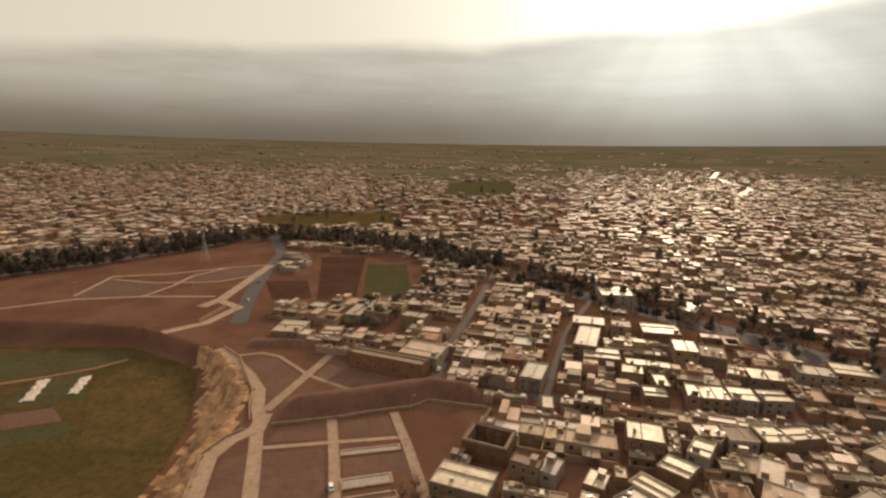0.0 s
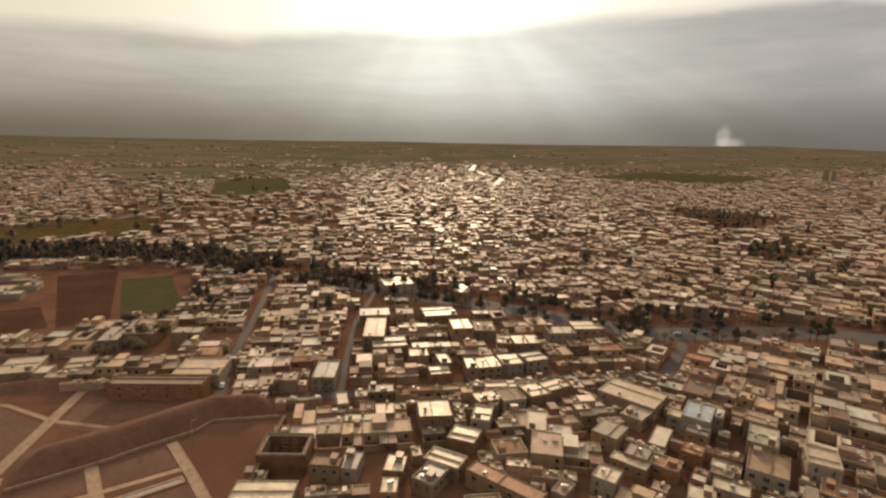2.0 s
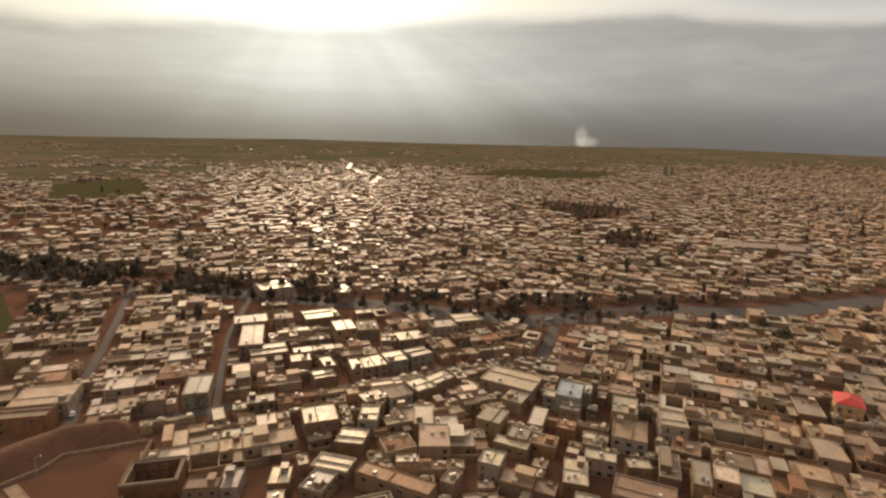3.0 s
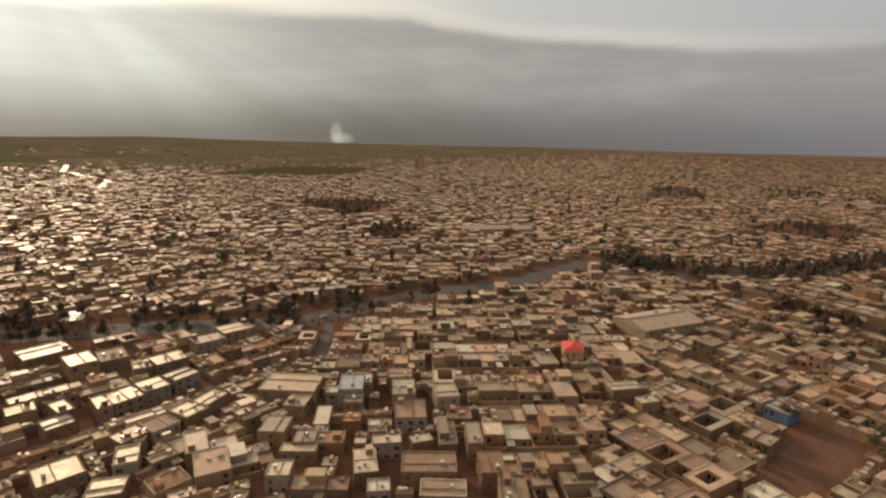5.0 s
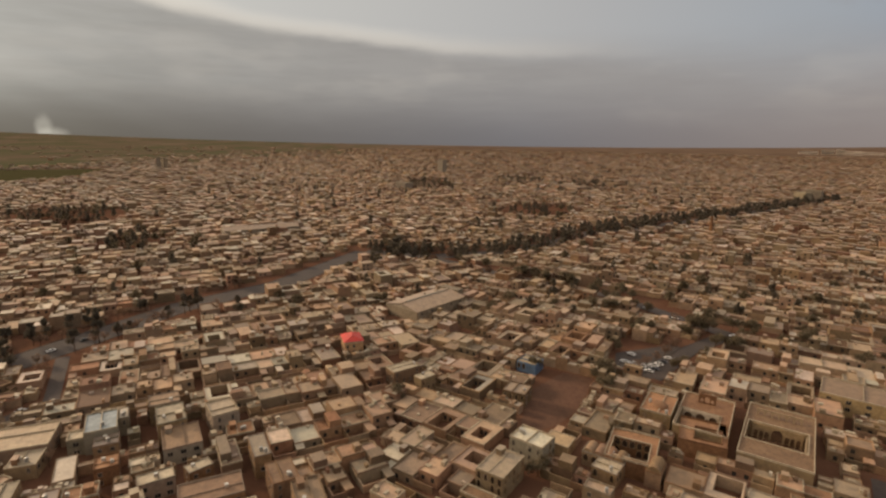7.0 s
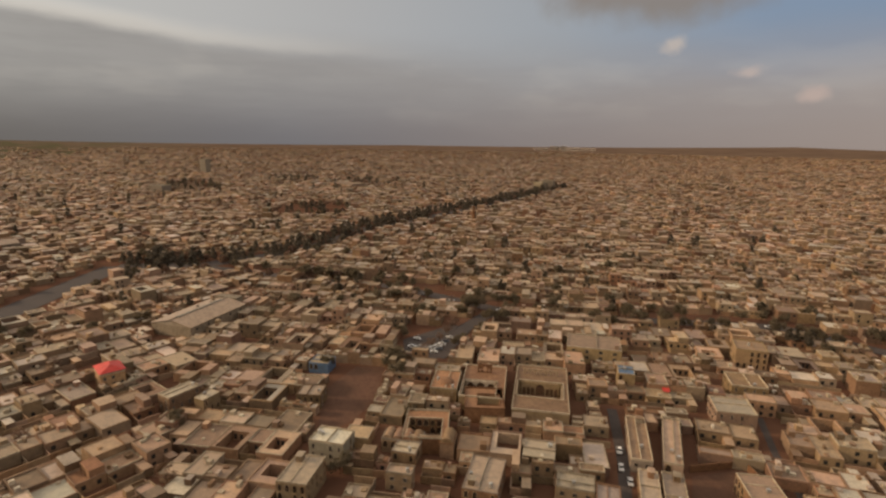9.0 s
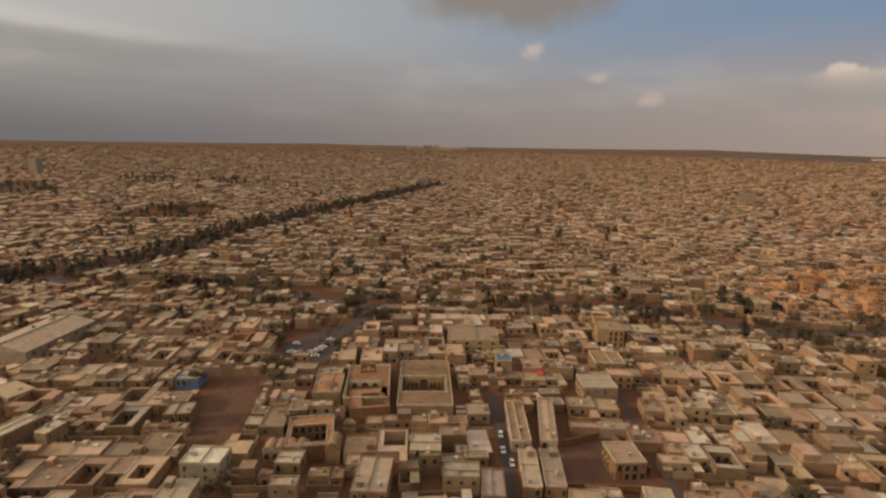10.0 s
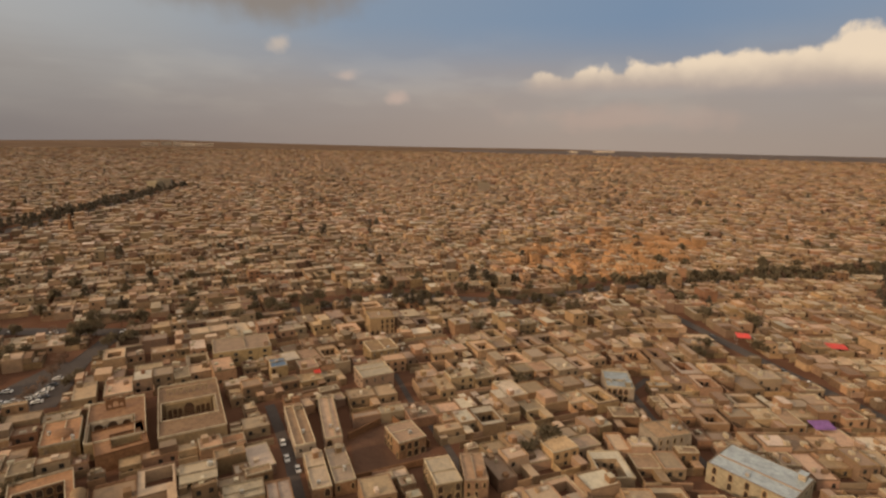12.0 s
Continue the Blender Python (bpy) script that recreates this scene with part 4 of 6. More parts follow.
house(93.1, 117.6, 4.6, 7.4, 6, -61.9, "mud", "mud_wall", "two-storey mud-walled house with a mud and straw flat roof", "town houses", sides=(0, 90, 270), panes=True)
house(36.8, 157.2, 6.3, 10.0, 5, -29.7, "grey", "plaster_wall", "low grey plastered house with a grey felt flat roof", "town houses", sides=(0, 90, 270), panes=True)
house(50.0, 150.3, 6.8, 9.4, 5, -30.3, "foil", "mud_wall", "low mud-walled house with a bright foil-faced flat roof", "town houses", sides=(0, 90, 270), panes=True)
house(28.9, 158.2, 10.0, 6.0, 6, -28.4, "mud", "mud_wall", "two-storey mud-walled house with a mud and straw flat roof", "town houses", sides=(0, 90, 270), panes=True)
house(17.6, 171.0, 16.2, 13.0, 7, -22.7, "clay", "clay_wall", "roofless red clay enclosure with tall worn walls", "town houses", court=(-6.9, -5.3, 6.9, 5.3), sides=(), head=False)
house(44.6, 140.1, 5.0, 7.2, 5, -24.5, "foil", "mud_wall", "low mud-walled house with a bright foil-faced flat roof", "town houses", sides=(0, 90, 270), panes=True)
house(78.8, 157.6, 10.4, 9.5, 5, -44.1, "foil", "mud_wall", "low mud-walled house with a bright foil-faced flat roof", "town houses", sides=(0, 90, 270), panes=True)
house(91.0, 167.0, 7.3, 11.7, 6, -36.7, "foil", "plaster_wall", "two-storey grey plastered house with a bright foil-faced flat roof", "town houses", sides=(0, 90, 270), panes=True)
house(101.5, 178.9, 8.5, 11.6, 5, -47.3, "cream", "brick_wall", "low yellow brick house with a pale cement flat roof", "town houses", sides=(0, 90, 270), panes=True)
house(119.8, 175.1, 9.6, 12.1, 7, -0.5, "foil", "mud_wall", "two-storey mud-walled house with a bright foil-faced flat roof", "town houses", sides=(0, 90, 270), panes=True)
house(130.7, 175.9, 12.6, 9.6, 7, 7.7, "foil", "brick_wall", "two-storey yellow brick house with a bright foil-faced flat roof", "town houses", sides=(0, 90, 270), panes=True)
house(98.9, 178.8, 10.0, 8.9, 6, -2.7, "cream", "brick_wall", "two-storey yellow brick house with a pale cement flat roof", "town houses", sides=(0, 90, 270), panes=True)
house(109.3, 176.9, 10.2, 10.7, 6, -6.8, "mud", "plaster_wall", "two-storey grey plastered house with a mud and straw flat roof", "town houses", sides=(0, 90, 270), panes=True)
house(107.7, 211.0, 5.6, 14.0, 6, -17.1, "foil", "mud_wall", "two-storey mud-walled house with a bright foil-faced flat roof", "town houses", sides=(0, 90, 270), panes=True)
house(115.6, 209.2, 11.4, 12.3, 6, -9.4, "foil", "mud_wall", "two-storey mud-walled house with a bright foil-faced flat roof", "town houses", sides=(0, 90, 270), panes=True)
house(127.5, 208.4, 10.2, 12.0, 6, -12.2, "foil", "plaster_wall", "two-storey grey plastered house with a bright foil-faced flat roof", "town houses", sides=(0, 90, 270), panes=True)
house(140.3, 207.3, 12.1, 10.6, 6, -3.7, "foil", "plaster_wall", "two-storey grey plastered house with a bright foil-faced flat roof", "town houses", sides=(0, 90, 270), panes=True)
house(123.2, 254.3, 11.4, 16.3, 9, -14.6, "foil", "brick_wall", "two-storey yellow brick house with a bright foil-faced flat roof", "town houses", sides=(0, 90, 270), panes=True)
house(137.4, 254.0, 11.9, 17.4, 6, -21.7, "mud", "brick_wall", "two-storey yellow brick house with a mud and straw flat roof", "town houses", sides=(0, 90, 270), panes=True)
house(136.8, 229.3, 8.0, 11.3, 7, -28.4, "cream", "brick_wall", "two-storey yellow brick house with a pale cement flat roof", "town houses", sides=(0, 90, 270), panes=True)
house(145.8, 223.7, 14.3, 13.3, 8, -15.4, "foil", "mud_wall", "two-storey mud-walled house with a bright foil-faced flat roof", "town houses", sides=(0, 90, 270), panes=True)
house(175.0, 233.4, 15.4, 13.1, 6, -18.9, "cream", "plaster_wall", "two-storey grey plastered house with a pale cement flat roof", "town houses", sides=(0, 90, 270), panes=True)
house(192.2, 232.2, 17.9, 14.5, 7, -19.2, "foil", "mud_wall", "two-storey mud-walled house with a bright foil-faced flat roof", "town houses", sides=(0, 90, 270), panes=True)
house(89.2, 231.5, 9.8, 10.8, 6, -17.5, "cream", "mud_wall", "two-storey mud-walled house with a pale cement flat roof", "town houses", sides=(0, 90, 270), panes=True)
house(97.0, 218.3, 6.0, 12.6, 7, -8.2, "foil", "brick_wall", "two-storey yellow brick house with a bright foil-faced flat roof", "town houses", sides=(0, 90, 270), panes=True)
house(90.8, 209.0, 9.6, 9.9, 6, -11.8, "foil", "mud_wall", "two-storey mud-walled house with a bright foil-faced flat roof", "town houses", sides=(0, 90, 270), panes=True)
house(78.0, 268.8, 11.3, 29.9, 8, -20.1, "cream", "mud_wall", "two-storey mud-walled house with a pale cement flat roof", "town houses", sides=(0, 90, 270), panes=True)
house(85.9, 296.7, 18.2, 14.9, 7, -14.5, "cream", "brick_wall", "two-storey yellow brick house with a pale cement flat roof", "town houses", sides=(0, 90, 270), panes=True)
house(80.2, 250.4, 17.5, 13.9, 6, -13.0, "cream", "mud_wall", "two-storey mud-walled house with a pale cement flat roof", "town houses", sides=(0, 90, 270), panes=True)
house(123.6, 286.8, 20.0, 16.9, 6, -10.9, "cream", "brick_wall", "two-storey yellow brick house with a pale cement flat roof", "town houses", sides=(0, 90, 270), panes=True)
house(122.1, 363.0, 22.9, 24.2, 6, -4.4, "foil", "plaster_wall", "two-storey grey plastered house with a bright foil-faced flat roof", "town houses", sides=(0, 90, 270), panes=True)
house(159.8, 328.3, 10.9, 21.2, 6, -35.7, "foil", "mud_wall", "two-storey mud-walled house with a bright foil-faced flat roof", "town houses", sides=(0, 90, 270), panes=True)
house(43.0, 228.2, 9.9, 18.5, 6, -21.0, "grey", "plaster_wall", "two-storey grey plastered house with a grey felt flat roof", "town houses", sides=(0, 90, 270), panes=True)
house(44.3, 202.3, 4.6, 10.0, 4, -8.9, "cream", "plaster_wall", "low grey plastered house with a pale cement flat roof", "town houses", sides=(0, 90, 270), panes=True)
house(-8.8, 251.2, 20.3, 17.6, 6, -19.9, "cream", "plaster_wall", "two-storey grey plastered house with a pale cement flat roof", "town houses", sides=(0, 90, 270), panes=True)
house(-37.9, 310.7, 15.5, 13.7, 7, -19.6, "cream", "mud_wall", "two-storey mud-walled house with a pale cement flat roof", "town houses", sides=(0, 90, 270), panes=True)
house(-51.2, 312.0, 10.0, 21.2, 6, -12.6, "cream", "plaster_wall", "two-storey grey plastered house with a pale cement flat roof", "town houses", sides=(0, 90, 270), panes=True)
house(-15.7, 301.0, 15.7, 10.0, 7, -20.5, "cream", "brick_wall", "two-storey yellow brick house with a pale cement flat roof", "town houses", sides=(0, 90, 270), panes=True)
house(-85.3, 286.6, 15.5, 18.3, 4, -6.3, "cream", "brick_wall", "low yellow brick house with a pale cement flat roof", "town houses", sides=(0, 90, 270), panes=True)
house(-60.9, 280.9, 11.1, 14.2, 4, -3.7, "cream", "mud_wall", "low mud-walled house with a pale cement flat roof", "town houses", sides=(0, 90, 270), panes=True)
house(158.9, 158.9, 24.1, 16.5, 6, -64.7, "cream", "mud_wall", "two-storey mud-walled house with a pale cement flat roof", "town houses", sides=(0, 90, 270), panes=True)
house(150.0, 146.9, 8.7, 10.9, 5, -67.6, "cream", "brick_wall", "low yellow brick house with a pale cement flat roof", "town houses", sides=(0, 90, 270), panes=True)
house(168.9, 134.1, 10.2, 15.1, 8, -57.3, "steel", "plaster_wall", "two-storey grey plastered house with a blue-grey sheet metal roof", "town houses", sides=(0, 90, 270), panes=True)
house(162.4, 138.8, 5.4, 6.5, 6, -60.3, "foil", "plaster_wall", "two-storey grey plastered house with a bright foil-faced flat roof", "town houses", sides=(0, 90, 270), panes=True)
house(177.0, 131.2, 3.3, 8.9, 7, -56.9, "white", "plaster_wall", "two-storey grey plastered house with a white coated flat roof", "town houses", sides=(0, 90, 270), panes=True)
house(160.9, 126.9, 7.6, 8.1, 6, -59.0, "grey", "brick_wall", "two-storey yellow brick house with a grey felt flat roof", "town houses", sides=(0, 90, 270), panes=True)
house(148.3, 118.1, 7.0, 8.3, 6, -58.2, "clay", "clay_wall", "two-storey red clay house with a reddish clay flat roof", "town houses", sides=(0, 90, 270), panes=True)
house(176.4, 112.5, 9.7, 14.8, 8, -56.0, "foil", "brick_wall", "two-storey yellow brick house with a bright foil-faced flat roof", "town houses", sides=(0, 90, 270), panes=True)
house(165.0, 102.3, 12.3, 15.3, 6, -57.2, "mud", "plaster_wall", "two-storey grey plastered house with a mud and straw flat roof", "town houses", sides=(0, 90, 270), panes=True)
house(187.2, 121.3, 10.8, 10.0, 8, -58.0, "mud", "brick_wall", "two-storey yellow brick house with a mud and straw flat roof", "town houses", sides=(0, 90, 270), panes=True)
house(182.4, 95.7, 9.6, 12.6, 8, -51.8, "cream", "plaster_wall", "two-storey grey plastered house with a pale cement flat roof", "town houses", sides=(0, 90, 270), panes=True)
house(173.0, 84.7, 9.4, 9.0, 5, -60.9, "clay", "clay_wall", "low red clay house with a reddish clay flat roof", "town houses", sides=(0, 90, 270), panes=True)
house(158.5, 71.6, 5.4, 14.2, 8, -58.6, "cream", "mud_wall", "two-storey mud-walled house with a pale cement flat roof", "town houses", sides=(0, 90, 270), panes=True)
house(142.0, 98.0, 10.5, 6.1, 6, -55.0, "foil", "plaster_wall", "two-storey grey plastered house with a bright foil-faced flat roof", "town houses", sides=(0, 90, 270), panes=True)
house(148.7, 87.7, 7.7, 5.0, 6, -42.1, "foil", "mud_wall", "two-storey mud-walled house with a bright foil-faced flat roof", "town houses", sides=(0, 90, 270), panes=True)
house(134.3, 116.6, 9.4, 7.2, 5, -59.2, "clay", "clay_wall", "low red clay house with a reddish clay flat roof", "town houses", sides=(0, 90, 270), panes=True)
house(129.2, 124.1, 7.8, 8.0, 6, -57.8, "grey", "brick_wall", "two-storey yellow brick house with a grey felt flat roof", "town houses", sides=(0, 90, 270), panes=True)
house(123.8, 122.2, 12.4, 5.1, 5, -61.4, "foil", "mud_wall", "low mud-walled house with a bright foil-faced flat roof", "town houses", sides=(0, 90, 270), panes=True)
house(128.0, 97.0, 7.8, 13.6, 6, -51.0, "foil", "mud_wall", "two-storey mud-walled house with a bright foil-faced flat roof", "town houses", sides=(0, 90, 270), panes=True)
house(117.9, 84.6, 7.1, 6.3, 7, -55.0, "white", "plaster_wall", "two-storey grey plastered house with a white coated flat roof", "town houses", sides=(0, 90, 270), panes=True)
house(110.6, 118.1, 7.7, 8.6, 6, -58.1, "foil", "plaster_wall", "two-storey grey plastered house with a bright foil-faced flat roof", "town houses", sides=(0, 90, 270), panes=True)
house(136.2, 77.4, 18.0, 11.3, 7, -60.2, "mud", "mud_wall", "two-storey mud-walled house with a mud and straw flat roof", "town houses", sides=(0, 90, 270), panes=True)
house(130.0, 139.4, 9.7, 11.2, 6, -63.5, "cream", "brick_wall", "two-storey yellow brick house with a pale cement flat roof", "town houses", sides=(0, 90, 270), panes=True)
house(125.7, 66.5, 14.0, 8.0, 8, -62.6, "mud", "brick_wall", "two-storey yellow brick house with a mud and straw flat roof", "town houses", sides=(0, 90, 270), panes=True)
house(145.2, 59.0, 8.1, 11.9, 8, -57.5, "mud", "mud_wall", "two-storey mud-walled house with a mud and straw flat roof", "town houses", sides=(0, 90, 270), panes=True)
house(132.6, 46.6, 8.2, 13.3, 10, -62.0, "mud", "brick_wall", "two-storey yellow brick house with a mud and straw flat roof", "town houses", sides=(0, 90, 270), panes=True)
house(227.6, 31.4, 14.1, 7.3, 7, -51.7, "foil", "mud_wall", "two-storey mud-walled house with a bright foil-faced flat roof", "town houses", sides=(0, 90, 270), panes=True)
house(219.4, 20.6, 8.2, 5.0, 7, -45.8, "foil", "brick_wall", "two-storey yellow brick house with a bright foil-faced flat roof", "town houses", sides=(0, 90, 270), panes=True)
house(170.4, -21.6, 12.8, 9.6, 8, -125.0, "white", "plaster_wall", "two-storey grey plastered house with a white coated flat roof", "town houses", sides=(0, 90, 270), panes=True)
house(154.5, -9.6, 9.8, 14.8, 8, -121.5, "cream", "brick_wall", "two-storey yellow brick house with a pale cement flat roof", "town houses", sides=(0, 90, 270), panes=True)
house(212.0, -19.9, 10.1, 9.6, 6, -114.1, "cream", "mud_wall", "two-storey mud-walled house with a pale cement flat roof", "town houses", sides=(0, 90, 270), panes=True)
house(122.4, -88.7, 11.5, 8.3, 6, -126.1, "foil", "mud_wall", "two-storey mud-walled house with a bright foil-faced flat roof", "town houses", sides=(0, 90, 270), panes=True)
house(111.9, -93.1, 7.1, 14.0, 6, -126.4, "grey", "mud_wall", "two-storey mud-walled house with a grey felt flat roof", "town houses", sides=(0, 90, 270), panes=True)
house(134.4, -63.3, 10.8, 17.8, 7, -126.0, "cream", "mud_wall", "two-storey mud-walled house with a pale cement flat roof", "town houses", sides=(0, 90, 270), panes=True)
house(159.8, -45.4, 8.4, 7.1, 5, -125.5, "foil", "brick_wall", "low yellow brick house with a bright foil-faced flat roof", "town houses", sides=(0, 90, 270), panes=True)
house(146.5, -39.3, 8.4, 4.7, 6, -121.3, "cream", "mud_wall", "two-storey mud-walled house with a pale cement flat roof", "town houses", sides=(0, 90, 270), panes=True)
house(157.0, -201.3, 14.5, 14.5, 7, -125.2, "mud", "brick_wall", "two-storey yellow brick house with a mud and straw flat roof", "town houses", sides=(0, 90, 270), panes=True)
house(141.6, -175.8, 14.6, 13.5, 7, -123.2, "cream", "brick_wall", "two-storey yellow brick house with a pale cement flat roof", "town houses", sides=(0, 90, 270), panes=True)
house(113.3, -109.8, 6.1, 20.5, 4.4, -127.5, "cream", "mud_wall", "low mud-walled house with a pale cement flat roof", "town houses", sides=(0, 90, 270), panes=True)
house(109.3, -116.1, 6.7, 20.6, 4.4, -128.1, "cream", "mud_wall", "low mud-walled house with a pale cement flat roof", "town houses", sides=(0, 90, 270), panes=True)
house(138.5, -126.8, 7.1, 29.9, 4.4, -125.8, "mud", "plaster_wall", "low grey plastered house with a mud and straw flat roof", "town houses", sides=(0, 90, 270), panes=True)
house(133.0, -137.2, 6.1, 31.9, 4.4, -131.9, "cream", "plaster_wall", "low grey plastered house with a pale cement flat roof", "town houses", sides=(0, 90, 270), panes=True)
house(100.7, -141.5, 10.6, 12.8, 6, -120.3, "mud", "mud_wall", "two-storey mud-walled house with a mud and straw flat roof", "town houses", sides=(0, 90, 270), panes=True)
house(-9.7, -181.4, 25.1, 18.0, 7, 159.1, "steel", "plaster_wall", "two-storey grey plastered house with a blue-grey sheet metal roof", "town houses", sides=(0, 90, 270), panes=True)
house(76.9, -127.7, 8.5, 13.9, 7, -131.7, "cream", "brick_wall", "two-storey yellow brick house with a pale cement flat roof", "town houses", sides=(0, 90, 270), panes=True)
house(69.3, -134.4, 7.4, 14.2, 7, -144.7, "mud", "mud_wall", "two-storey mud-walled house with a mud and straw flat roof", "town houses", sides=(0, 90, 270), panes=True)
house(45.4, -228.1, 11.7, 17.4, 6, -158.3, "steel", "plaster_wall", "two-storey grey plastered house with a blue-grey sheet metal roof", "town houses", sides=(0, 90, 270), panes=True)
house(20.1, -190.6, 14.2, 10.5, 8, -134.7, "mud", "plaster_wall", "two-storey grey plastered house with a mud and straw flat roof", "town houses", sides=(0, 90, 270), panes=True)

for hx, hy, hw, hd in ((-139, 478, 13, 11), (-127, 462, 15, 9), (-133, 441, 11, 12), (-119, 446, 9, 10), (-126, 425, 14, 8)):
    house(hx, hy, hw, hd, 3.8, -12, "cream" if hx % 2 else "white", "plaster_wall", "low pale plastered house beside a ploughed field", "town houses", sides=(0, 90))

# ---- old mansions and other single buildings ----
def arch_screen(name, parent, spans, height, thick, x, y, z, side, mat="yellow_wall", label=""):
    """A wall of arched openings. spans: (pier before it, width, springing height, sill) for each opening, then a last pier."""
    sh = Shape()
    last = spans[-1]
    total = sum(p + w for p, w, _, _ in spans[:-1]) + last
    u = -total / 2
    steps = 8

    def slab(a, b):
        """A solid between two curves of points (u, z), from a below to b above."""
        for i in range(len(a) - 1):
            q = [a[i], a[i + 1], b[i + 1], b[i]]
            for v in (0.0, thick):
                sh.quad([(k[0], -v, k[1]) for k in (q if v else q[::-1])])
            sh.quad([(a[i][0], 0, a[i][1]), (a[i + 1][0], 0, a[i + 1][1]), (a[i + 1][0], -thick, a[i + 1][1]), (a[i][0], -thick, a[i][1])])
            sh.quad([(b[i][0], 0, b[i][1]), (b[i + 1][0], 0, b[i + 1][1]), (b[i + 1][0], -thick, b[i + 1][1]), (b[i][0], -thick, b[i][1])])

    for pier, w, spring, sill in spans[:-1]:
        sh.box(u, -thick, 0, u + pier, 0, height)
        u += pier
        arc = [(u + w / 2 - w / 2 * math.cos(math.pi * i / steps), spring + 0.62 * w * math.sin(math.pi * i / steps) ** 0.8) for i in range(steps + 1)]
        arc = [(max(u, min(u + w, p)), min(q, height - 0.25)) for p, q in arc]
        slab(arc, [(p, height) for p, _ in arc])
        if sill:
            sh.box(u, -thick, 0, u + w, 0, sill)
        u += w
    sh.box(u, -thick, 0, u + last, 0, height)
    me = sh.mesh(name, [mat])
    bm = bmesh.new()
    bm.from_mesh(me)
    bmesh.ops.remove_doubles(bm, verts=bm.verts, dist=0.002)
    bm.to_mesh(me)
    bm.free()
    ob = part(name, me, None, parent, label)
    ob.matrix_basis = pose(x, y, z, 0, 0, side)
    return ob


def recess_shade_panel(parent, x0, x1, y, z0, z1):
    # brown panel painted in for the shaded depth; no shutter hangs there
    sh = Shape()
    sh.box(x0, y - 0.12, z0, x1, y, z1)
    return part("shutter", sh, ["wood"], parent, "flat brown panel for the shade behind the arches")


A = house(182.5, -112.6, 22.4, 43.3, 6.0, -121.9, "mud", "yellow_wall", "large old brick mansion round a sunken arcaded court", "old mansions", court=(-10.0, -9.5, 9.2, 5.5), sides=(), head=False, name="mansion")
recess_shade_panel(A, -9.0, 8.2, 5.45, 0.4, 4.6)
arch_screen("arcade", A, [(0.8, 1.3, 2.6, 0), (0.5, 1.3, 2.6, 0), (0.5, 1.3, 2.6, 0), (0.8, 3.6, 2.9, 0), (0.8, 1.3, 2.6, 0), (0.5, 1.3, 2.6, 0), (0.5, 1.3, 2.6, 0), 0.8], 5.9, 0.5, -0.4, 5.1, 0, 0, label="row of tall arches round a wide middle arch")
arch_screen("arcade", A, [(0.8, 1.6, 2.4, 0)] * 5 + [0.8], 5.9, 0.4, 8.9, -2.0, 0, 270, label="side row of arches")
arch_screen("roof_screen", A, [(0.6, 1.8, 0.9, 0)] * 6 + [0.6], 2.6, 0.5, -0.5, 13.0, 6.0, 0, label="low blind arcade on the roof")
B = house(196.1, -92.0, 18.7, 31.7, 6.0, -119.7, "clay", "yellow_wall", "old brick mansion with a white-edged double arcade", "old mansions", court=(-8.4, -15.0, 5.6, 0.2), sides=(), head=False, name="mansion")
recess_shade_panel(B, -7.8, 5.0, 0.19, 1.6, 5.9)
arch_screen("arcade", B, [(0.6, 2.9, 3.7, 1.6), (0.3, 0.7, 3.9, 1.6), (0.3, 3.4, 3.7, 1.6), (0.3, 0.7, 3.9, 1.6), (0.3, 2.9, 3.7, 1.6), 0.6], 6.4, 0.5, -1.4, -0.5, 0, 0, "white_wall", "pale plastered arches, wide and narrow by turns")
arch_screen("roof_screen", B, [(0.7, 1.2, 1.4, 0.5), (0.4, 1.9, 2.0, 0.5), (0.4, 1.2, 1.4, 0.5), 0.7], 4.0, 0.8, -0.4, 9.5, 6.0, 0, "clay_wall", "arched roof gable")
house(170.3, -56.5, 16.2, 20.0, 6.0, -114.0, "clay", "clay_wall", "old clay house round a deep court", "old mansions", court=(-6.8, -8.0, 5.6, 4.0), sides=(), head=False, name="mansion", panes=True)
C = house(181.5, -85.2, 15.8, 18.0, 6.0, -114.0, "clay", "clay_wall", "old clay house with a small arched court", "old mansions", court=(-2.8, -5.6, 6.2, 3.5), sides=(), head=False, name="mansion", panes=True)
arch_screen("arcade", C, [(0.6, 1.7, 2.4, 0)] * 3 + [0.6], 5.8, 0.4, 1.7, 3.1, 0, 0, "clay_wall", "three clay arches")


def dome(parent, x, y, z, rx, rz, mat):
    sh = Shape()
    n, m = 16, 6
    for j in range(m):
        a = math.pi / 2 * j / m
        sh.v += [(rx * math.cos(a) * math.cos(math.tau * i / n), rx * math.cos(a) * math.sin(math.tau * i / n), rz * math.sin(a)) for i in range(n)]
    sh.v.append((0, 0, rz))
    for j in range(m - 1):
        for i in range(n):
            k = (i + 1) % n
            sh.f.append((j * n + i, j * n + k, (j + 1) * n + k, (j + 1) * n + i)), sh.m.append(0)
    for i in range(n):
        sh.f.append(((m - 1) * n + i, (m - 1) * n + (i + 1) % n, m * n)), sh.m.append(0)
    me = sh.mesh("dome", [mat])
    me.polygons.foreach_set("use_smooth", [True] * len(me.polygons))
    ob = part("dome", me, None, parent, "low mud dome")
    ob.location = (x, y, z)


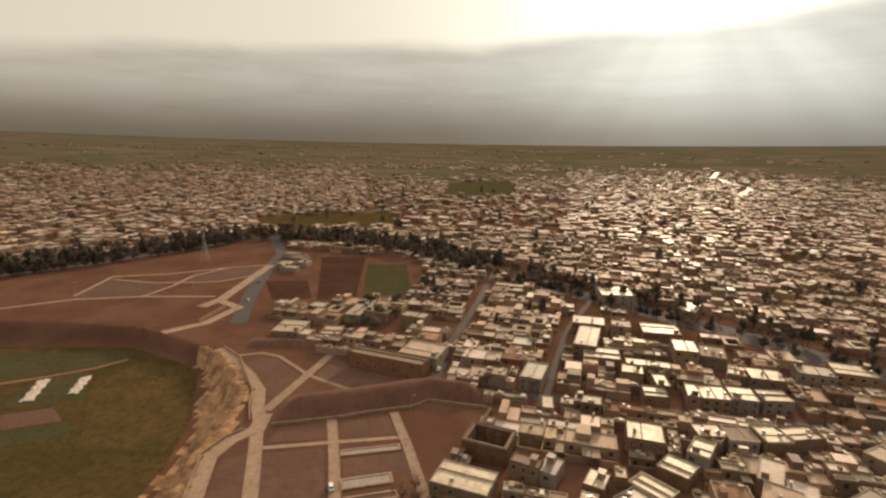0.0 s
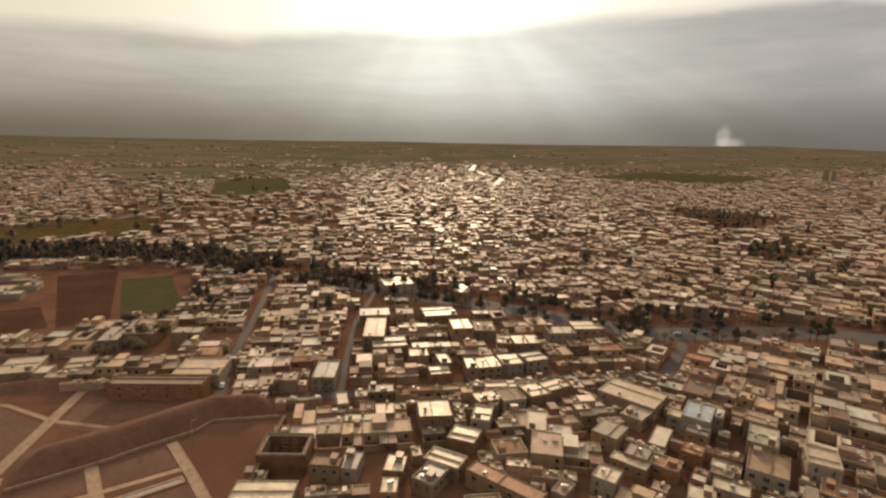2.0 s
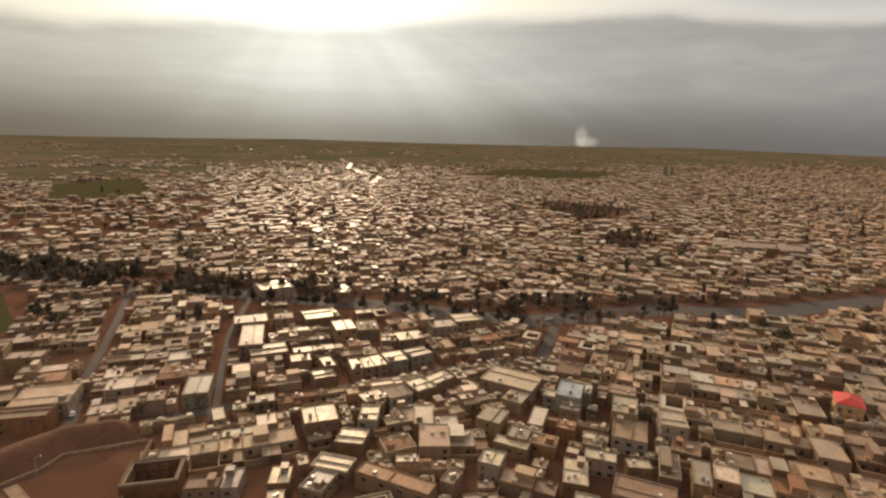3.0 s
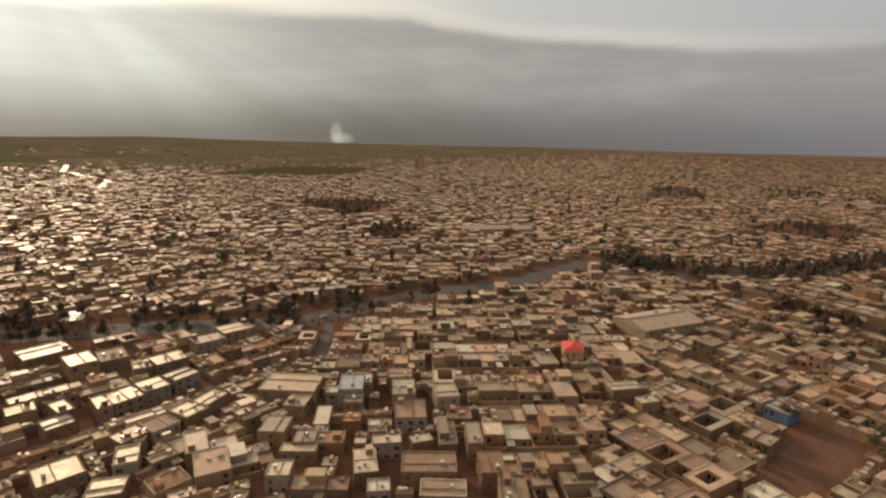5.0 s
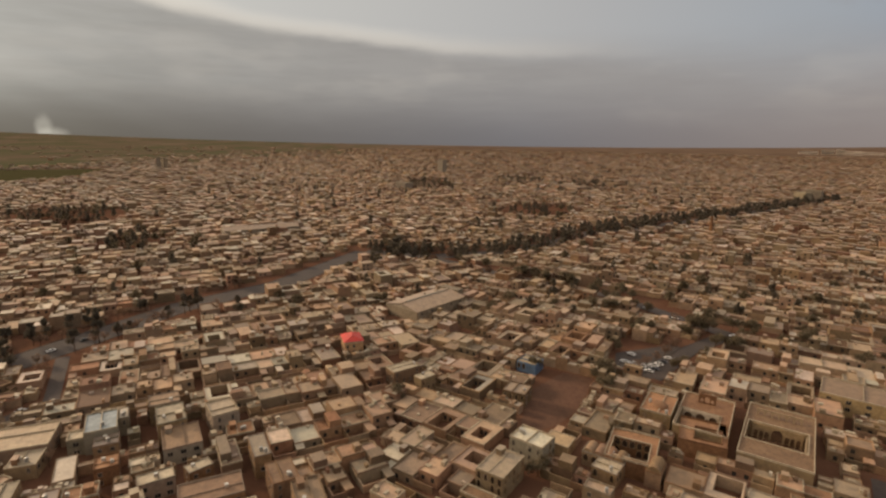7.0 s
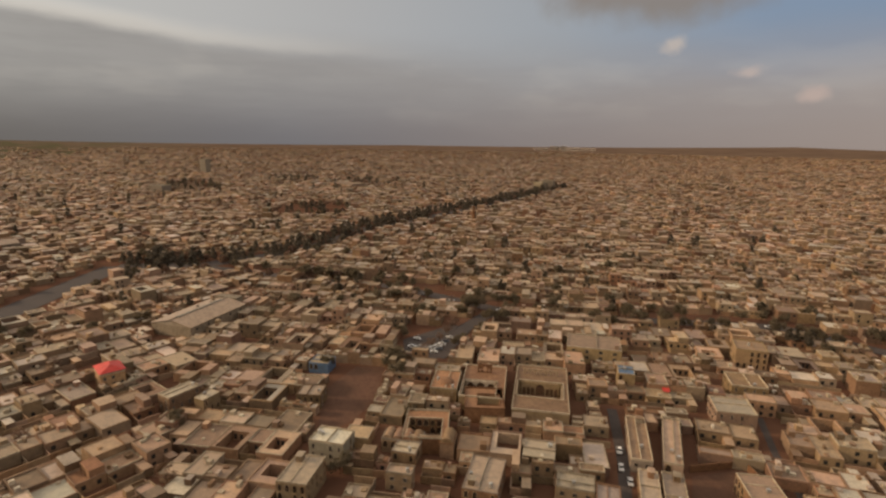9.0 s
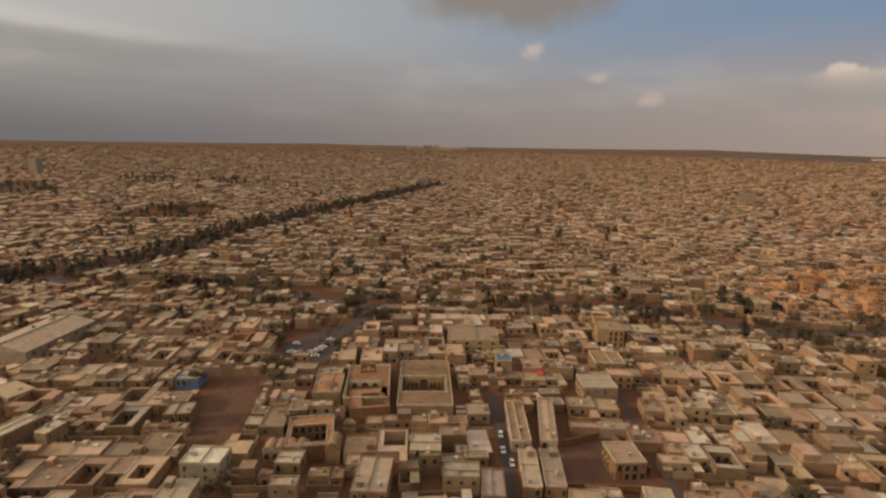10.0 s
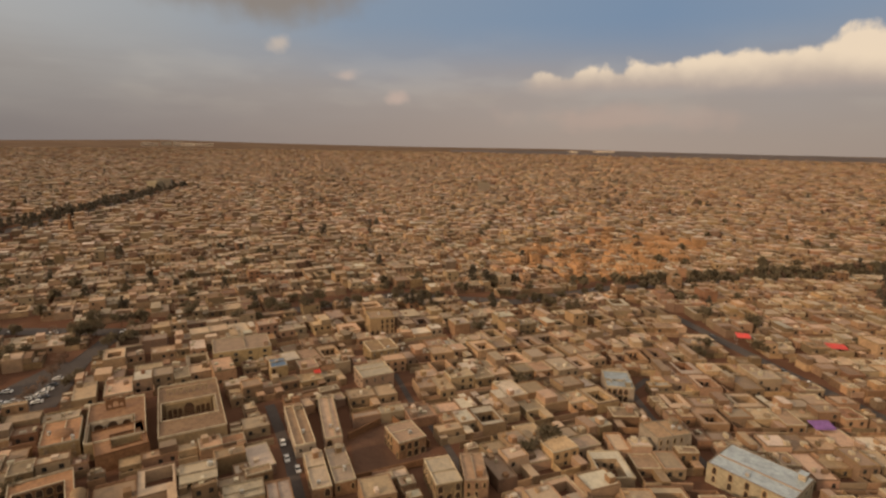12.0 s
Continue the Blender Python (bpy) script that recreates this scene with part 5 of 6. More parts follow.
def vault(parent, x, y, z, w, d, rise, mat):
    sh = Shape()
    n = 10
    ends = []
    for yy in (-d / 2, d / 2):
        k = len(sh.v)
        sh.v += [(-w / 2 * math.cos(math.pi * i / n), yy, rise * math.sin(math.pi * i / n)) for i in range(n + 1)]
        ends.append(k)
    for i in range(n):
        sh.f.append((ends[0] + i, ends[0] + i + 1, ends[1] + i + 1, ends[1] + i)), sh.m.append(0)
    for k in ends:
        sh.f.append(tuple(k + i for i in range(n + 1))), sh.m.append(0)
    ob = part("vault", sh, [mat], parent, "rounded mud vault")
    ob.location = (x, y, z)


D = house(200.9, -76.0, 11.4, 18.0, 7.0, -119.5, "clay", "yellow_wall", "old brick house with a low roof dome", "old mansions", head=False, name="mansion")
dome(D, 0.3, -2.1, 7.05, 3.4, 1.7, "clay")
E_ = house(167.0, -46.5, 14.5, 7.0, 5.0, -121.0, "mud", "mud_wall", "old mud building under a row of barrel vaults", "town houses", head=False)
for k in range(4):
    vault(E_, -5.2 + 3.45 * k, 0, 5.05, 3.3, 6.2, 1.5, "mud")
F_ = house(159.6, -61.0, 5.0, 8.5, 5.5, -121.0, "mud", "mud_wall", "narrow mud building under one barrel vault", "town houses", head=False, sides=())
vault(F_, 0, 0, 5.55, 4.2, 7.6, 2.0, "mud")
house(142.6, -88.0, 10.7, 5.5, 7.0, -124.2, "cream", "plaster_wall", "house with a tall pillared porch", "town houses", head=False, sides=())
P = hub("porch", 142.6, -88.0)
P.matrix_basis = pose(142.6, -88.0, 0, 0, 0, -124.2) @ pose(0, -4.9, 0)
slab = Shape()
slab.box(-5.35, -2.1, 6.6, 5.35, 2.1, 7.0)
part("slab", slab, ["cream"], P)
for k in range(4):
    col = Shape()
    col.tube((-4.9 + 3.27 * k, -1.8, -0.2), (-4.9 + 3.27 * k, -1.8, 6.6), 0.22, 0.2, 8)
    part("column", col, ["white_wall"], P)
tagged(P, "tall porch roof on four slim white columns", "porch")
house(215.2, -163.4, 26.6, 19.1, 8.0, -124.7, "mud", "yellow_wall", "long two-storey yellow building with rows of windows", "town houses", sides=(0, 90, 270), panes=True)
house(179.9, -154.8, 7.2, 9.5, 9.0, -125.1, "blue", "yellow_wall", "narrow yellow house with a blue sheet roof", "town houses", head=False, panes=True)
house(179.5, -230.2, 14.0, 14.6, 11.0, -130.5, "mud", "yellow_wall", "three-storey yellow stone house with balconies", "town houses", sides=(0, 90, 270), panes=True, storeys=3)
house(244.9, -29.0, 9.8, 9.5, 5.0, -121.0, "cream", "blue", "low house with a faded blue front", "town houses", head=False)
house(-25.3, 240.2, 38.9, 8.7, 7.0, -21.9, "mud", "clay_wall", "long brick shed with small high windows", "town houses", sides=(0, 270), head=False, panes=True)


def hipped_house(x, y, w, d, h, rot, label):
    home = house(x, y, w, d, h, rot, "red", "yellow_wall", label, "town houses", head=False, panes=True, sides=(0, 270))
    sh = Shape()
    X, Y, k = w / 2 + 0.4, d / 2 + 0.4, min(w, d) * 0.42
    v = [(-X, -Y, 0), (X, -Y, 0), (X, Y, 0), (-X, Y, 0), (0 if w < d else -X + k, -Y + k if w < d else 0, 2.2), (0 if w < d else X - k, Y - k if w < d else 0, 2.2)]
    sh.v = v
    sh.f = [(0, 1, 4), (1, 2, 5, 4), (2, 3, 5), (3, 0, 4, 5)] if w < d else [(0, 1, 5, 4), (1, 2, 5), (2, 3, 4, 5), (3, 0, 4)]
    sh.f.append((3, 2, 1, 0))
    sh.m = [0] * 5
    part("hipped_roof", sh, ["red"], home, "bright red sheet metal roof").location = (0, 0, h + 0.92)


hipped_house(259.8, 62.4, 9.7, 12.0, 7.0, -67.8, "yellow house under a bright red metal roof")


def awning(x, y, w, d, h, rot, mat, label):
    ob = hub("awning", x, y, 0, rot)
    top = Shape()
    top.quad([(-w / 2, -d / 2, h - 0.5), (w / 2, -d / 2, h - 0.5), (w / 2, d / 2, h + 0.4), (-w / 2, d / 2, h + 0.4)])
    top.quad([(-w / 2, -d / 2, h - 0.6), (-w / 2, d / 2, h + 0.3), (w / 2, d / 2, h + 0.3), (w / 2, -d / 2, h - 0.6)])
    part("canopy", top, [mat], ob)
    for sx in (-1, 1):
        for sy in (-1, 1):
            leg = Shape()
            leg.tube((sx * (w / 2 - 0.2), sy * (d / 2 - 0.2), -0.2), (sx * (w / 2 - 0.2), sy * (d / 2 - 0.2), h - 0.5 if sy < 0 else h + 0.3), 0.08, 0.08, 5)
            part("post", leg, ["tin"], ob)
    tagged(ob, label, "awning", "coloured awnings")


awning(-44.9, -337.5, 9.5, 6.0, 5.0, -161.8, "red", "bright red sheet awning on posts")
awning(-1.2, -328.1, 7.2, 6.0, 5.0, -166.5, "red", "bright red sheet awning on posts")
awning(-30.1, -229.9, 8.2, 5.4, 6.0, -147.7, "purple", "purple awning on posts among houses")
awning(166.5, -165.5, 3.0, 6.0, 5.0, -125, "red", "small red and white awning on posts")


def hall(x, y, w, d, h, rot):
    ob = hub("market_hall", x, y, 0, rot)
    tagged(ob, "long pale market hall with a low ridged sheet roof", "hall")
    X, Y = w / 2, d / 2
    sh = Shape()
    sh.box(-X, -Y, -0.3, X, Y, h)
    part("wall", sh, ["plaster_wall"], ob)
    for s in (-1, 1):
        slope = Shape()
        slope.v = [(-X - 0.5, s * (Y + 0.6), h + 0.05), (X + 0.5, s * (Y + 0.6), h + 0.05), (X + 0.5, s * 0.9, h + 2.8), (-X - 0.5, s * 0.9, h + 2.8)]
        slope.v += [(a, b, c + 0.2) for a, b, c in slope.v]
        slope.f = [(0, 1, 2, 3), (4, 5, 6, 7), (0, 1, 5, 4), (1, 2, 6, 5), (2, 3, 7, 6), (3, 0, 4, 7)]
        slope.m = [0] * 6
        part("roof_slope", slope, ["cream"], ob)
    ridge = Shape()
    ridge.box(-X * 0.8, -0.85, h + 2.2, X * 0.8, 0.85, h + 3.4)
    part("ridge_vent", ridge, ["grey"], ob)
    block = Shape()
    block.box(X + 0.6, -Y * 0.5, -0.3, X + 7, Y * 0.7, h + 3)
    part("end_block", block, ["plaster_wall"], ob)
    for s in (-1, 1):
        gable = Shape()
        gable.v = [(s * X, -Y, h), (s * X, Y, h), (s * X, 0.9, h + 2.6), (s * X, -0.9, h + 2.6)]
        gable.v += [(a - s * 0.3, b, c) for a, b, c in gable.v]
        gable.f = [(0, 1, 2, 3), (4, 5, 6, 7), (0, 1, 5, 4), (1, 2, 6, 5), (2, 3, 7, 6), (3, 0, 4, 7)]
        gable.m = [0] * 6
        part("gable", gable, ["white_wall"], ob)
    for k in range(5):
        w_ = part("window", WINDOWS[1][0], None, ob)
        on_wall(w_, -X * 0.8 + k * X * 0.4, -Y, h - 2, 0)
        part("pane", WINDOWS[1][1], None, w_)


hall(334, 29.5, 46, 27, 6.5, -38)
hall(606, 248, 84, 26, 6.0, -56)
for px, py, w, d, h in ((1250, -230, 90, 40, 9), (1830, 100, 22, 22, 42), (1190, 150, 30, 25, 14), (1730, 1035, 16, 14, 38), (1752, 1028, 16, 14, 34), (1110, -690, 26, 20, 20), (1080, -650, 24, 18, 18), (530, -1075, 26, 22, 20)):
    home = hub("tall_building", px, py, 0, 20 + px % 40)
    sh, cap = Shape(), Shape()
    sh.box(-w / 2, -d / 2, -3, w / 2, d / 2, h)
    cap.ring(-w / 2, -d / 2, w / 2, d / 2, 0.5, h, h + 1.2)
    part("wall", sh, ["plaster_wall"], home), part("parapet", cap, ["plaster_wall"], home)
    for f in range(int(h / 3.4)):
        band = Shape()
        band.box(-w / 2 + 1.2, -d / 2 - 0.08, 1.2 + 3.4 * f, w / 2 - 1.2, -d / 2 + 0.2, 2.7 + 3.4 * f)
        part("window_band", band, ["glass"], home)
    tagged(home, "tall pale block standing over the far town", "building", "far tall buildings")
for k, (az, dist, w, h) in enumerate(((121, 3700, 90, 12), (122.4, 3750, 60, 18), (123.3, 3650, 40, 22), (124.2, 3700, 70, 14), (125.6, 3800, 110, 10), (166, 3600, 130, 12), (163, 3500, 60, 10))):
    dist, w, h = dist + 850, w * 1.25, h * 1.7
    px, py = dist * math.sin(radians(az)), dist * math.cos(radians(az))
    home = hub("white_block", px, py, land(px, py), -az)
    sh, band = Shape(), Shape()
    sh.box(-w / 2, -12, -3, w / 2, 12, h)
    part("wall", sh, ["sheet"], home)
    for f in range(int(h / 4)):
        band = Shape()
        band.box(-w / 2 + 2, -12.3, 1.4 + 4 * f, w / 2 - 2, -11.8, 2.8 + 4 * f)
        part("window_band", band, ["glass"], home)
    tagged(home, "long white block at the far edge of town", "building", "far white blocks")
minaret = hub("brick_tower", 650, -289)
for z0, z1, r0, r1 in ((-1, 15, 2.4, 2.0), (15, 16.2, 2.6, 2.6), (16.2, 24, 1.6, 1.2)):
    sh = Shape()
    sh.tube((0, 0, z0), (0, 0, z1), r0, r1, 10)
    part("shaft" if r0 != 2.6 else "gallery", sh, ["clay_wall"], minaret)
tagged(minaret, "slim brown brick tower above the old town", "tower")

# ---- the town between and beyond them ----
TAKEN = []
for ob in list(scene.objects):
    if ob.parent is None and ob.get("category") in ("house", "shed", "hall"):
        pts = [ob.matrix_basis @ c.matrix_basis @ Vector(v) for c in ob.children if c.type == "MESH" and c.name.split(".")[0] in ("wall", "yard_wall") for v in c.bound_box]
        inv = ob.matrix_basis.inverted()
        loc = [inv @ p for p in pts]
        TAKEN.append((inv, min(p.x for p in loc), min(p.y for p in loc), max(p.x for p in loc), max(p.y for p in loc), ob.matrix_basis.translation.copy()))


def clash(m, w, d):
    """Whether a plot of that size at pose m lies on a known house, a road or open ground."""
    c = m.translation
    pts = [m @ Vector((w * i / 6, d * j / 6, 0)) for i in (-3, -1, 1, 3) for j in (-3, -1, 1, 3)]
    for inv, x0, y0, x1, y1, mid in TAKEN:
        if (mid - c).length < 62:
            for p in pts:
                q = inv @ p
                if x0 - 0.4 < q.x < x1 + 0.4 and y0 - 0.4 < q.y < y1 + 0.4:
                    return True
            back = m.inverted() @ mid
            if abs(back.x) < w / 2 and abs(back.y) < d / 2:
                return True
    p4 = [(p.x, p.y) for p in (pts[0], pts[3], pts[12], pts[15])] + [(c.x, c.y)]
    far = max(abs(c.x), abs(c.y)) > 1300
    for line, width in ROADS:
        if far and line not in (SUN_ROAD,):
            continue
        if off_line((c.x, c.y), line) < width / 2 + (w + d) / 2 and any(off_line(p, line) < width / 2 + (2.5 if width > 12 else 0.4) for p in p4):
            return True
    for poly in (PARK, VALLEY_TOP, DARK_PLOT, BARE_PLOT, PARKING):
        if any(inside(p, poly) for p in p4):
            return True
    return False


def bearing(x, y):
    """Compass angle, clockwise from +y, between -90 and 270."""
    return (math.degrees(math.atan2(x, y)) + 90) % 360 - 90


def grain_of(x, y):
    """The turn of the streets, which swings round the old town."""
    az = 90 - bearing(x, y)
    r = math.hypot(x, y)
    if az > 57 or (az > 45 and r > 190 and r < 420):
        return 0
    if az > 45 and r <= 190:
        return 1
    if az > 5 + 6 * math.sin(r * 0.01):
        return 2
    if az > -48:
        return 3
    return 4 if az > -78 else 5


TURNS = [-15, -33, -58, -121, -128, -148]


def plots(turn, lo, hi, reach, rnd, zone):
    """Plots in rows, back to back, with lanes between the rows, where the streets run that way."""
    m0 = pose(0, 0, 0, 0, 0, turn)
    inv = m0.inverted()
    v = -reach
    while v < reach:
        depth = rnd.uniform(11, 16.5)
        for row in (0, 1):
            u = -reach + rnd.uniform(0, 20)
            run = rnd.uniform(45, 90)
            while u < reach:
                w = rnd.uniform(6.2, 11.8)
                c = m0 @ Vector((u + w / 2, v + depth / 2, 0))
                r = math.hypot(c.x, c.y)
                az = bearing(c.x, c.y)
                if lo <= r < hi and -52 < az < 208 and grain_of(c.x, c.y) == zone:
                    yield c.x, c.y, w, depth, turn + 180 * row + rnd.uniform(-2, 2)
                u += w + 0.05
                run -= w
                if run < 0:
                    u += rnd.uniform(2.4, 3.6)
                    run = rnd.uniform(45, 90)
            v += depth + 0.05
        v += rnd.uniform(2.6, 4.2)


def roof_of(r, x, y):
    bright = 0.30 if y > 60 else 0.13
    k = r.random()
    return "foil" if k < bright else "cream" if k < bright + 0.28 else "grey" if k < bright + 0.38 else "white" if k < bright + 0.42 else "clay" if k < bright + 0.5 and y < 60 else "mud"


LOOK = {"foil": "bright foil-faced roof", "cream": "pale cement roof", "grey": "grey felt roof", "white": "white coated roof", "clay": "reddish clay roof", "mud": "mud and straw roof"}
WALL_LOOK = {"mud_wall": "mud-walled", "brick_wall": "yellow brick", "plaster_wall": "grey plastered", "clay_wall": "red clay", "white_wall": "whitewashed", "yellow_wall": "yellow stone"}
NEAR = 290
OPEN = [NORTH_FIELD, [(640, 610), (760, 640), (770, 500), (650, 460), (600, 480)], [(500, 380), (550, 400), (560, 340), (500, 310), (480, 330)], [(10, 1321), (180, 1444), (150, 1074), (0, 1000)], [(1000, 1290), (1480, 1500), (1700, 1180), (1240, 1000)]]


def small_house(x, y, w, d, rot, r):
    roof = roof_of(r, x, y)
    wall = r.choice(WALLS[:6] if y > 60 else ["mud_wall", "clay_wall", "brick_wall", "mud_wall", "yellow_wall", "brick_wall"])
    h = r.choice((3.2, 3.4, 3.6, 3.9, 4.2, 4.4, 6.0)) if w > 5.5 else r.choice((3.0, 3.4, 3.8))
    k = r.random()
    upper = r.choice((0.0, 0.0, 0.0, 0.45, 0.6)) if h < 5 and w > 5.5 else 0.0
    text = "%s %s house with %s" % ("two-storey" if h > 5 or upper else "low", WALL_LOOK[wall], LOOK[roof])
    if w > 8.6 and d > 11 and k < (0.16 if y > 60 else 0.26):
        c = (-w / 2 + r.uniform(0.5, 2.4), -d / 2 + r.uniform(0.4, 2.6), w / 2 - r.uniform(0.5, 2.4), d / 2 - r.uniform(3.5, 5))
        house(x, y, w, d, min(h, 4.2), rot, roof, wall, text + ", open court", "town houses", court=c, sides=(), head=False)
    elif d > 9 and k < 0.85:
        house(x, y, w, d, h, rot, roof, wall, text + ", walled yard", "town houses", yard=d * r.uniform(0.28, 0.5), sides=(0,), upper=upper, wing=r.choice((0.0, 2.6, 3.2)) if w > 7 else 0.0)
    else:
        house(x, y, w, d, h, rot, roof, wall, text, "town houses", sides=(0,) if w > 6 else (), upper=upper)


def split(x, y, w, d, rot, r, made, depth=0):
    """Fits a plot between the known houses, cut smaller where it must be."""
    m = pose(x, y, 0, 0, 0, rot)
    if not clash(m, w, d):
        made.append((x, y, w - 0.1, d - 0.1, rot))
        return
    if depth > 2 or max(w, d) < 7.5:
        return
    for s in (-1, 1):
        off = m @ (Vector((s * w / 4, 0, 0)) if w > d else Vector((0, s * d / 4, 0)))
        split(off.x, off.y, w / 2 if w > d else w, d if w > d else d / 2, rot, r, made, depth + 1)


def build_town():
    r = random.Random(21)
    near, made, rest = [], 0, Shape()
    for zone, turn in enumerate(TURNS):
        for x, y, w, d, rot in plots(turn, 62, NEAR, 330, r, zone):
            split(x, y, w, d, rot, r, near)
    near.sort(key=lambda k: math.hypot(k[0], k[1]))
    for x, y, w, d, rot in near:
        q = random.Random(int(x * 13 + y * 7))
        made += 1
        if made <= 225:
            small_house(x, y, w, d, rot, q)
        else:
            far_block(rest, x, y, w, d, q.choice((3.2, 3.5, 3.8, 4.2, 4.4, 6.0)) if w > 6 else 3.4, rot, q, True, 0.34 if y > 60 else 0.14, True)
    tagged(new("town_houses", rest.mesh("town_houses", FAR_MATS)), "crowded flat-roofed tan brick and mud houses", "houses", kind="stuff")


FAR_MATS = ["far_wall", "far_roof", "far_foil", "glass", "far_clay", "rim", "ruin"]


RUINS = [(215, -440), (150, -690), (40, -640), (60, -470), (110, -390)]


def far_block(sh, x, y, w, d, h, rot, r, fine, shiny, courts=False):
    m = pose(x, y, land(x, y), 0, 0, rot)
    k = r.random()
    roof = 2 if k < shiny else 4 if k > 0.9 else 1
    wall = 4 if r.random() < 0.22 else 0
    if inside((x, y), RUINS) and r.random() < 0.7:
        roof = wall = 6
    X, Y = w / 2, d / 2
    if courts and w > 9 and d > 12 and r.random() < (0.15 if y > 60 else 0.26):
        c = (-X + r.uniform(0.6, 3.0), -Y + r.uniform(0.5, 3.5), X - r.uniform(0.6, 3.0), Y - r.uniform(3.5, 5))
        sh.annulus((-X, -Y, X, Y), c, -0.5, h, wall, m, roof)
        sh.ring(-X, -Y, X, Y, 0.3, h, h + r.uniform(0.2, 0.55), r.choice((wall, wall, 5)), m)
        for i in range(3):
            cx = c[0] + (c[2] - c[0]) * (i + 0.5) / 3
            sh.quad([m @ Vector(q) for q in ((cx - 0.6, c[3] - 0.03, 0.6), (cx + 0.6, c[3] - 0.03, 0.6), (cx + 0.6, c[3] - 0.03, 2.6), (cx - 0.6, c[3] - 0.03, 2.6))], 3)
        return
    yard = d * r.uniform(0.25, 0.5) if r.random() < 0.8 else 0.0
    sh.box(-X, -Y + yard, -3, X, Y, h, wall, roof, m, base=False)
    if h < 5 and w > 5.5 and r.random() < 0.2:
        s, uw = r.choice((-1, 1)), w * r.uniform(0.4, 0.65)
        x0, x1 = (-X, -X + uw) if s < 0 else (X - uw, X)
        sh.box(x0 + 0.2, -Y + yard + r.choice((0.3, 2.5)), h, x1 - 0.2, Y - 0.2, h + 2.9, wall, roof, m, base=False)
    if yard and w > 6.5 and r.random() < 0.5:
        s = r.choice((-1, 1))
        x0, x1 = (-X, -X + 3.0) if s < 0 else (X - 3.0, X)
        sh.box(x0, -Y, -1, x1, -Y + yard, 3.2, wall, roof, m, base=False)
    if fine:
        sh.ring(-X, -Y + yard, X, Y, 0.3, h, h + r.uniform(0.2, 0.55), r.choice((wall, wall, 5)), m)
        if yard:
            sh.box(-X, -Y, -1, X, -Y + 0.35, 2.7, wall, None, m, base=False)
            sh.box(-X, -Y + 0.35, -1, -X + 0.35, -Y + yard, 2.7, wall, None, m, base=False)
        n = max(1, int(w / 3.4))
        for f in range(2 if h > 5.5 else 1):
            for i in range(n):
                cx, z = -X + w * (i + 0.5) / n, h - 1.8 - 3.0 * f
                if r.random() < (0.7 if y < 60 else 0.45):
                    sh.quad([m @ Vector(q) for q in ((cx - 0.65, -Y + yard - 0.03, z - 0.8), (cx + 0.65, -Y + yard - 0.03, z - 0.8), (cx + 0.65, -Y + yard - 0.03, z + 0.8), (cx - 0.65, -Y + yard - 0.03, z + 0.8))], 3)
        for _ in range(r.choice((0, 1, 2, 3))):
            cx, cy, a, b = r.uniform(-X + 1, X - 1), r.uniform(-Y + yard + 1, Y - 1), r.uniform(0.4, 1.0), r.uniform(0.4, 1.2)
            sh.box(cx - a, cy - b, h, cx + a, cy + b, h + r.uniform(0.5, 1.5), r.choice((wall, 5, 2)), None, m, base=False)
    if r.random() < 0.25 and w > 6 and d - yard > 6:
        sx, sy = r.choice((-1, 1)) * (X - 2.2), Y - 2.6
        sh.box(sx - 1.1, sy - 1.3, h, sx + 1.1, sy + 1.3, h + 2.1, wall, roof, m, base=False)


GROVES = []


def build_far():
    r = random.Random(5)
    bands = [(NEAR, 620, True), (620, 1250, False), (1250, 2400, False), (2400, 4100, False)]
    for zone, turn in enumerate(TURNS):
        for lo, hi, fine in bands:
            sh = Shape()
            scale = 1.0 if hi < 700 else 1.15 if hi < 1300 else 1.5 if hi < 2500 else 2.2
            for x, y, w, d, rot in plots(turn, lo, hi, hi * 1.02, r, zone):
                if r.random() < (0.0 if hi < 700 else 0.22 if hi < 1300 else 0.58 if hi < 2500 else 0.82):
                    continue
                rr = math.hypot(x, y)
                if inside((x, y), PARK) or any(inside((x, y), p) for p in OPEN):
                    continue
                gap = noise.noise((x * 0.0042, y * 0.0042, 0.0)) + (0.35 * noise.noise((x * 0.0013, y * 0.0013, 4.0)))
                az = bearing(x, y)
                edge = 1250 + 300 * noise.noise((az * 0.07, 1.0, 0)) if az < 45 else 1250 + (az - 45) * 60 if az < 80 else 5000
                thin = 0.04 + 0.90 * min(1.0, max(0.0, (rr - edge) / 1100 + 0.12 if rr > edge else 0.0)) + (0.25 if az > 150 and rr > 900 else 0.0) + (0.5 if -9 < az < 13 and 640 < rr < 1900 else 0.0)
                if rr > 480 and gap > (0.62 if az > 60 else 0.72):
                    if rr < 1500 and r.random() < 0.55:
                        GROVES.append((x + r.uniform(-5, 5), y + r.uniform(-5, 5)))
                    continue
                if r.random() < thin or (az < 55 and rr > 2300 and r.random() < 0.6):
                    continue
                if clash(pose(x, y, 0, 0, 0, rot), w, d):
                    continue
                h = r.choice((3.2, 3.4, 3.6, 3.9, 4.2, 4.4, 6.2)) if r.random() < 0.95 else r.uniform(7.5, 9.5)
                far_block(sh, x, y, w * scale, d * (0.98 if scale < 1.2 else scale), h, rot, r, fine, 0.22 if az < 75 else 0.10, rr < 420)
            if sh.f:
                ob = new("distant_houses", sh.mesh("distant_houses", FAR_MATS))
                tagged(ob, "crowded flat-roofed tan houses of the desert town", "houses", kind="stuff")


build_town()
build_far()

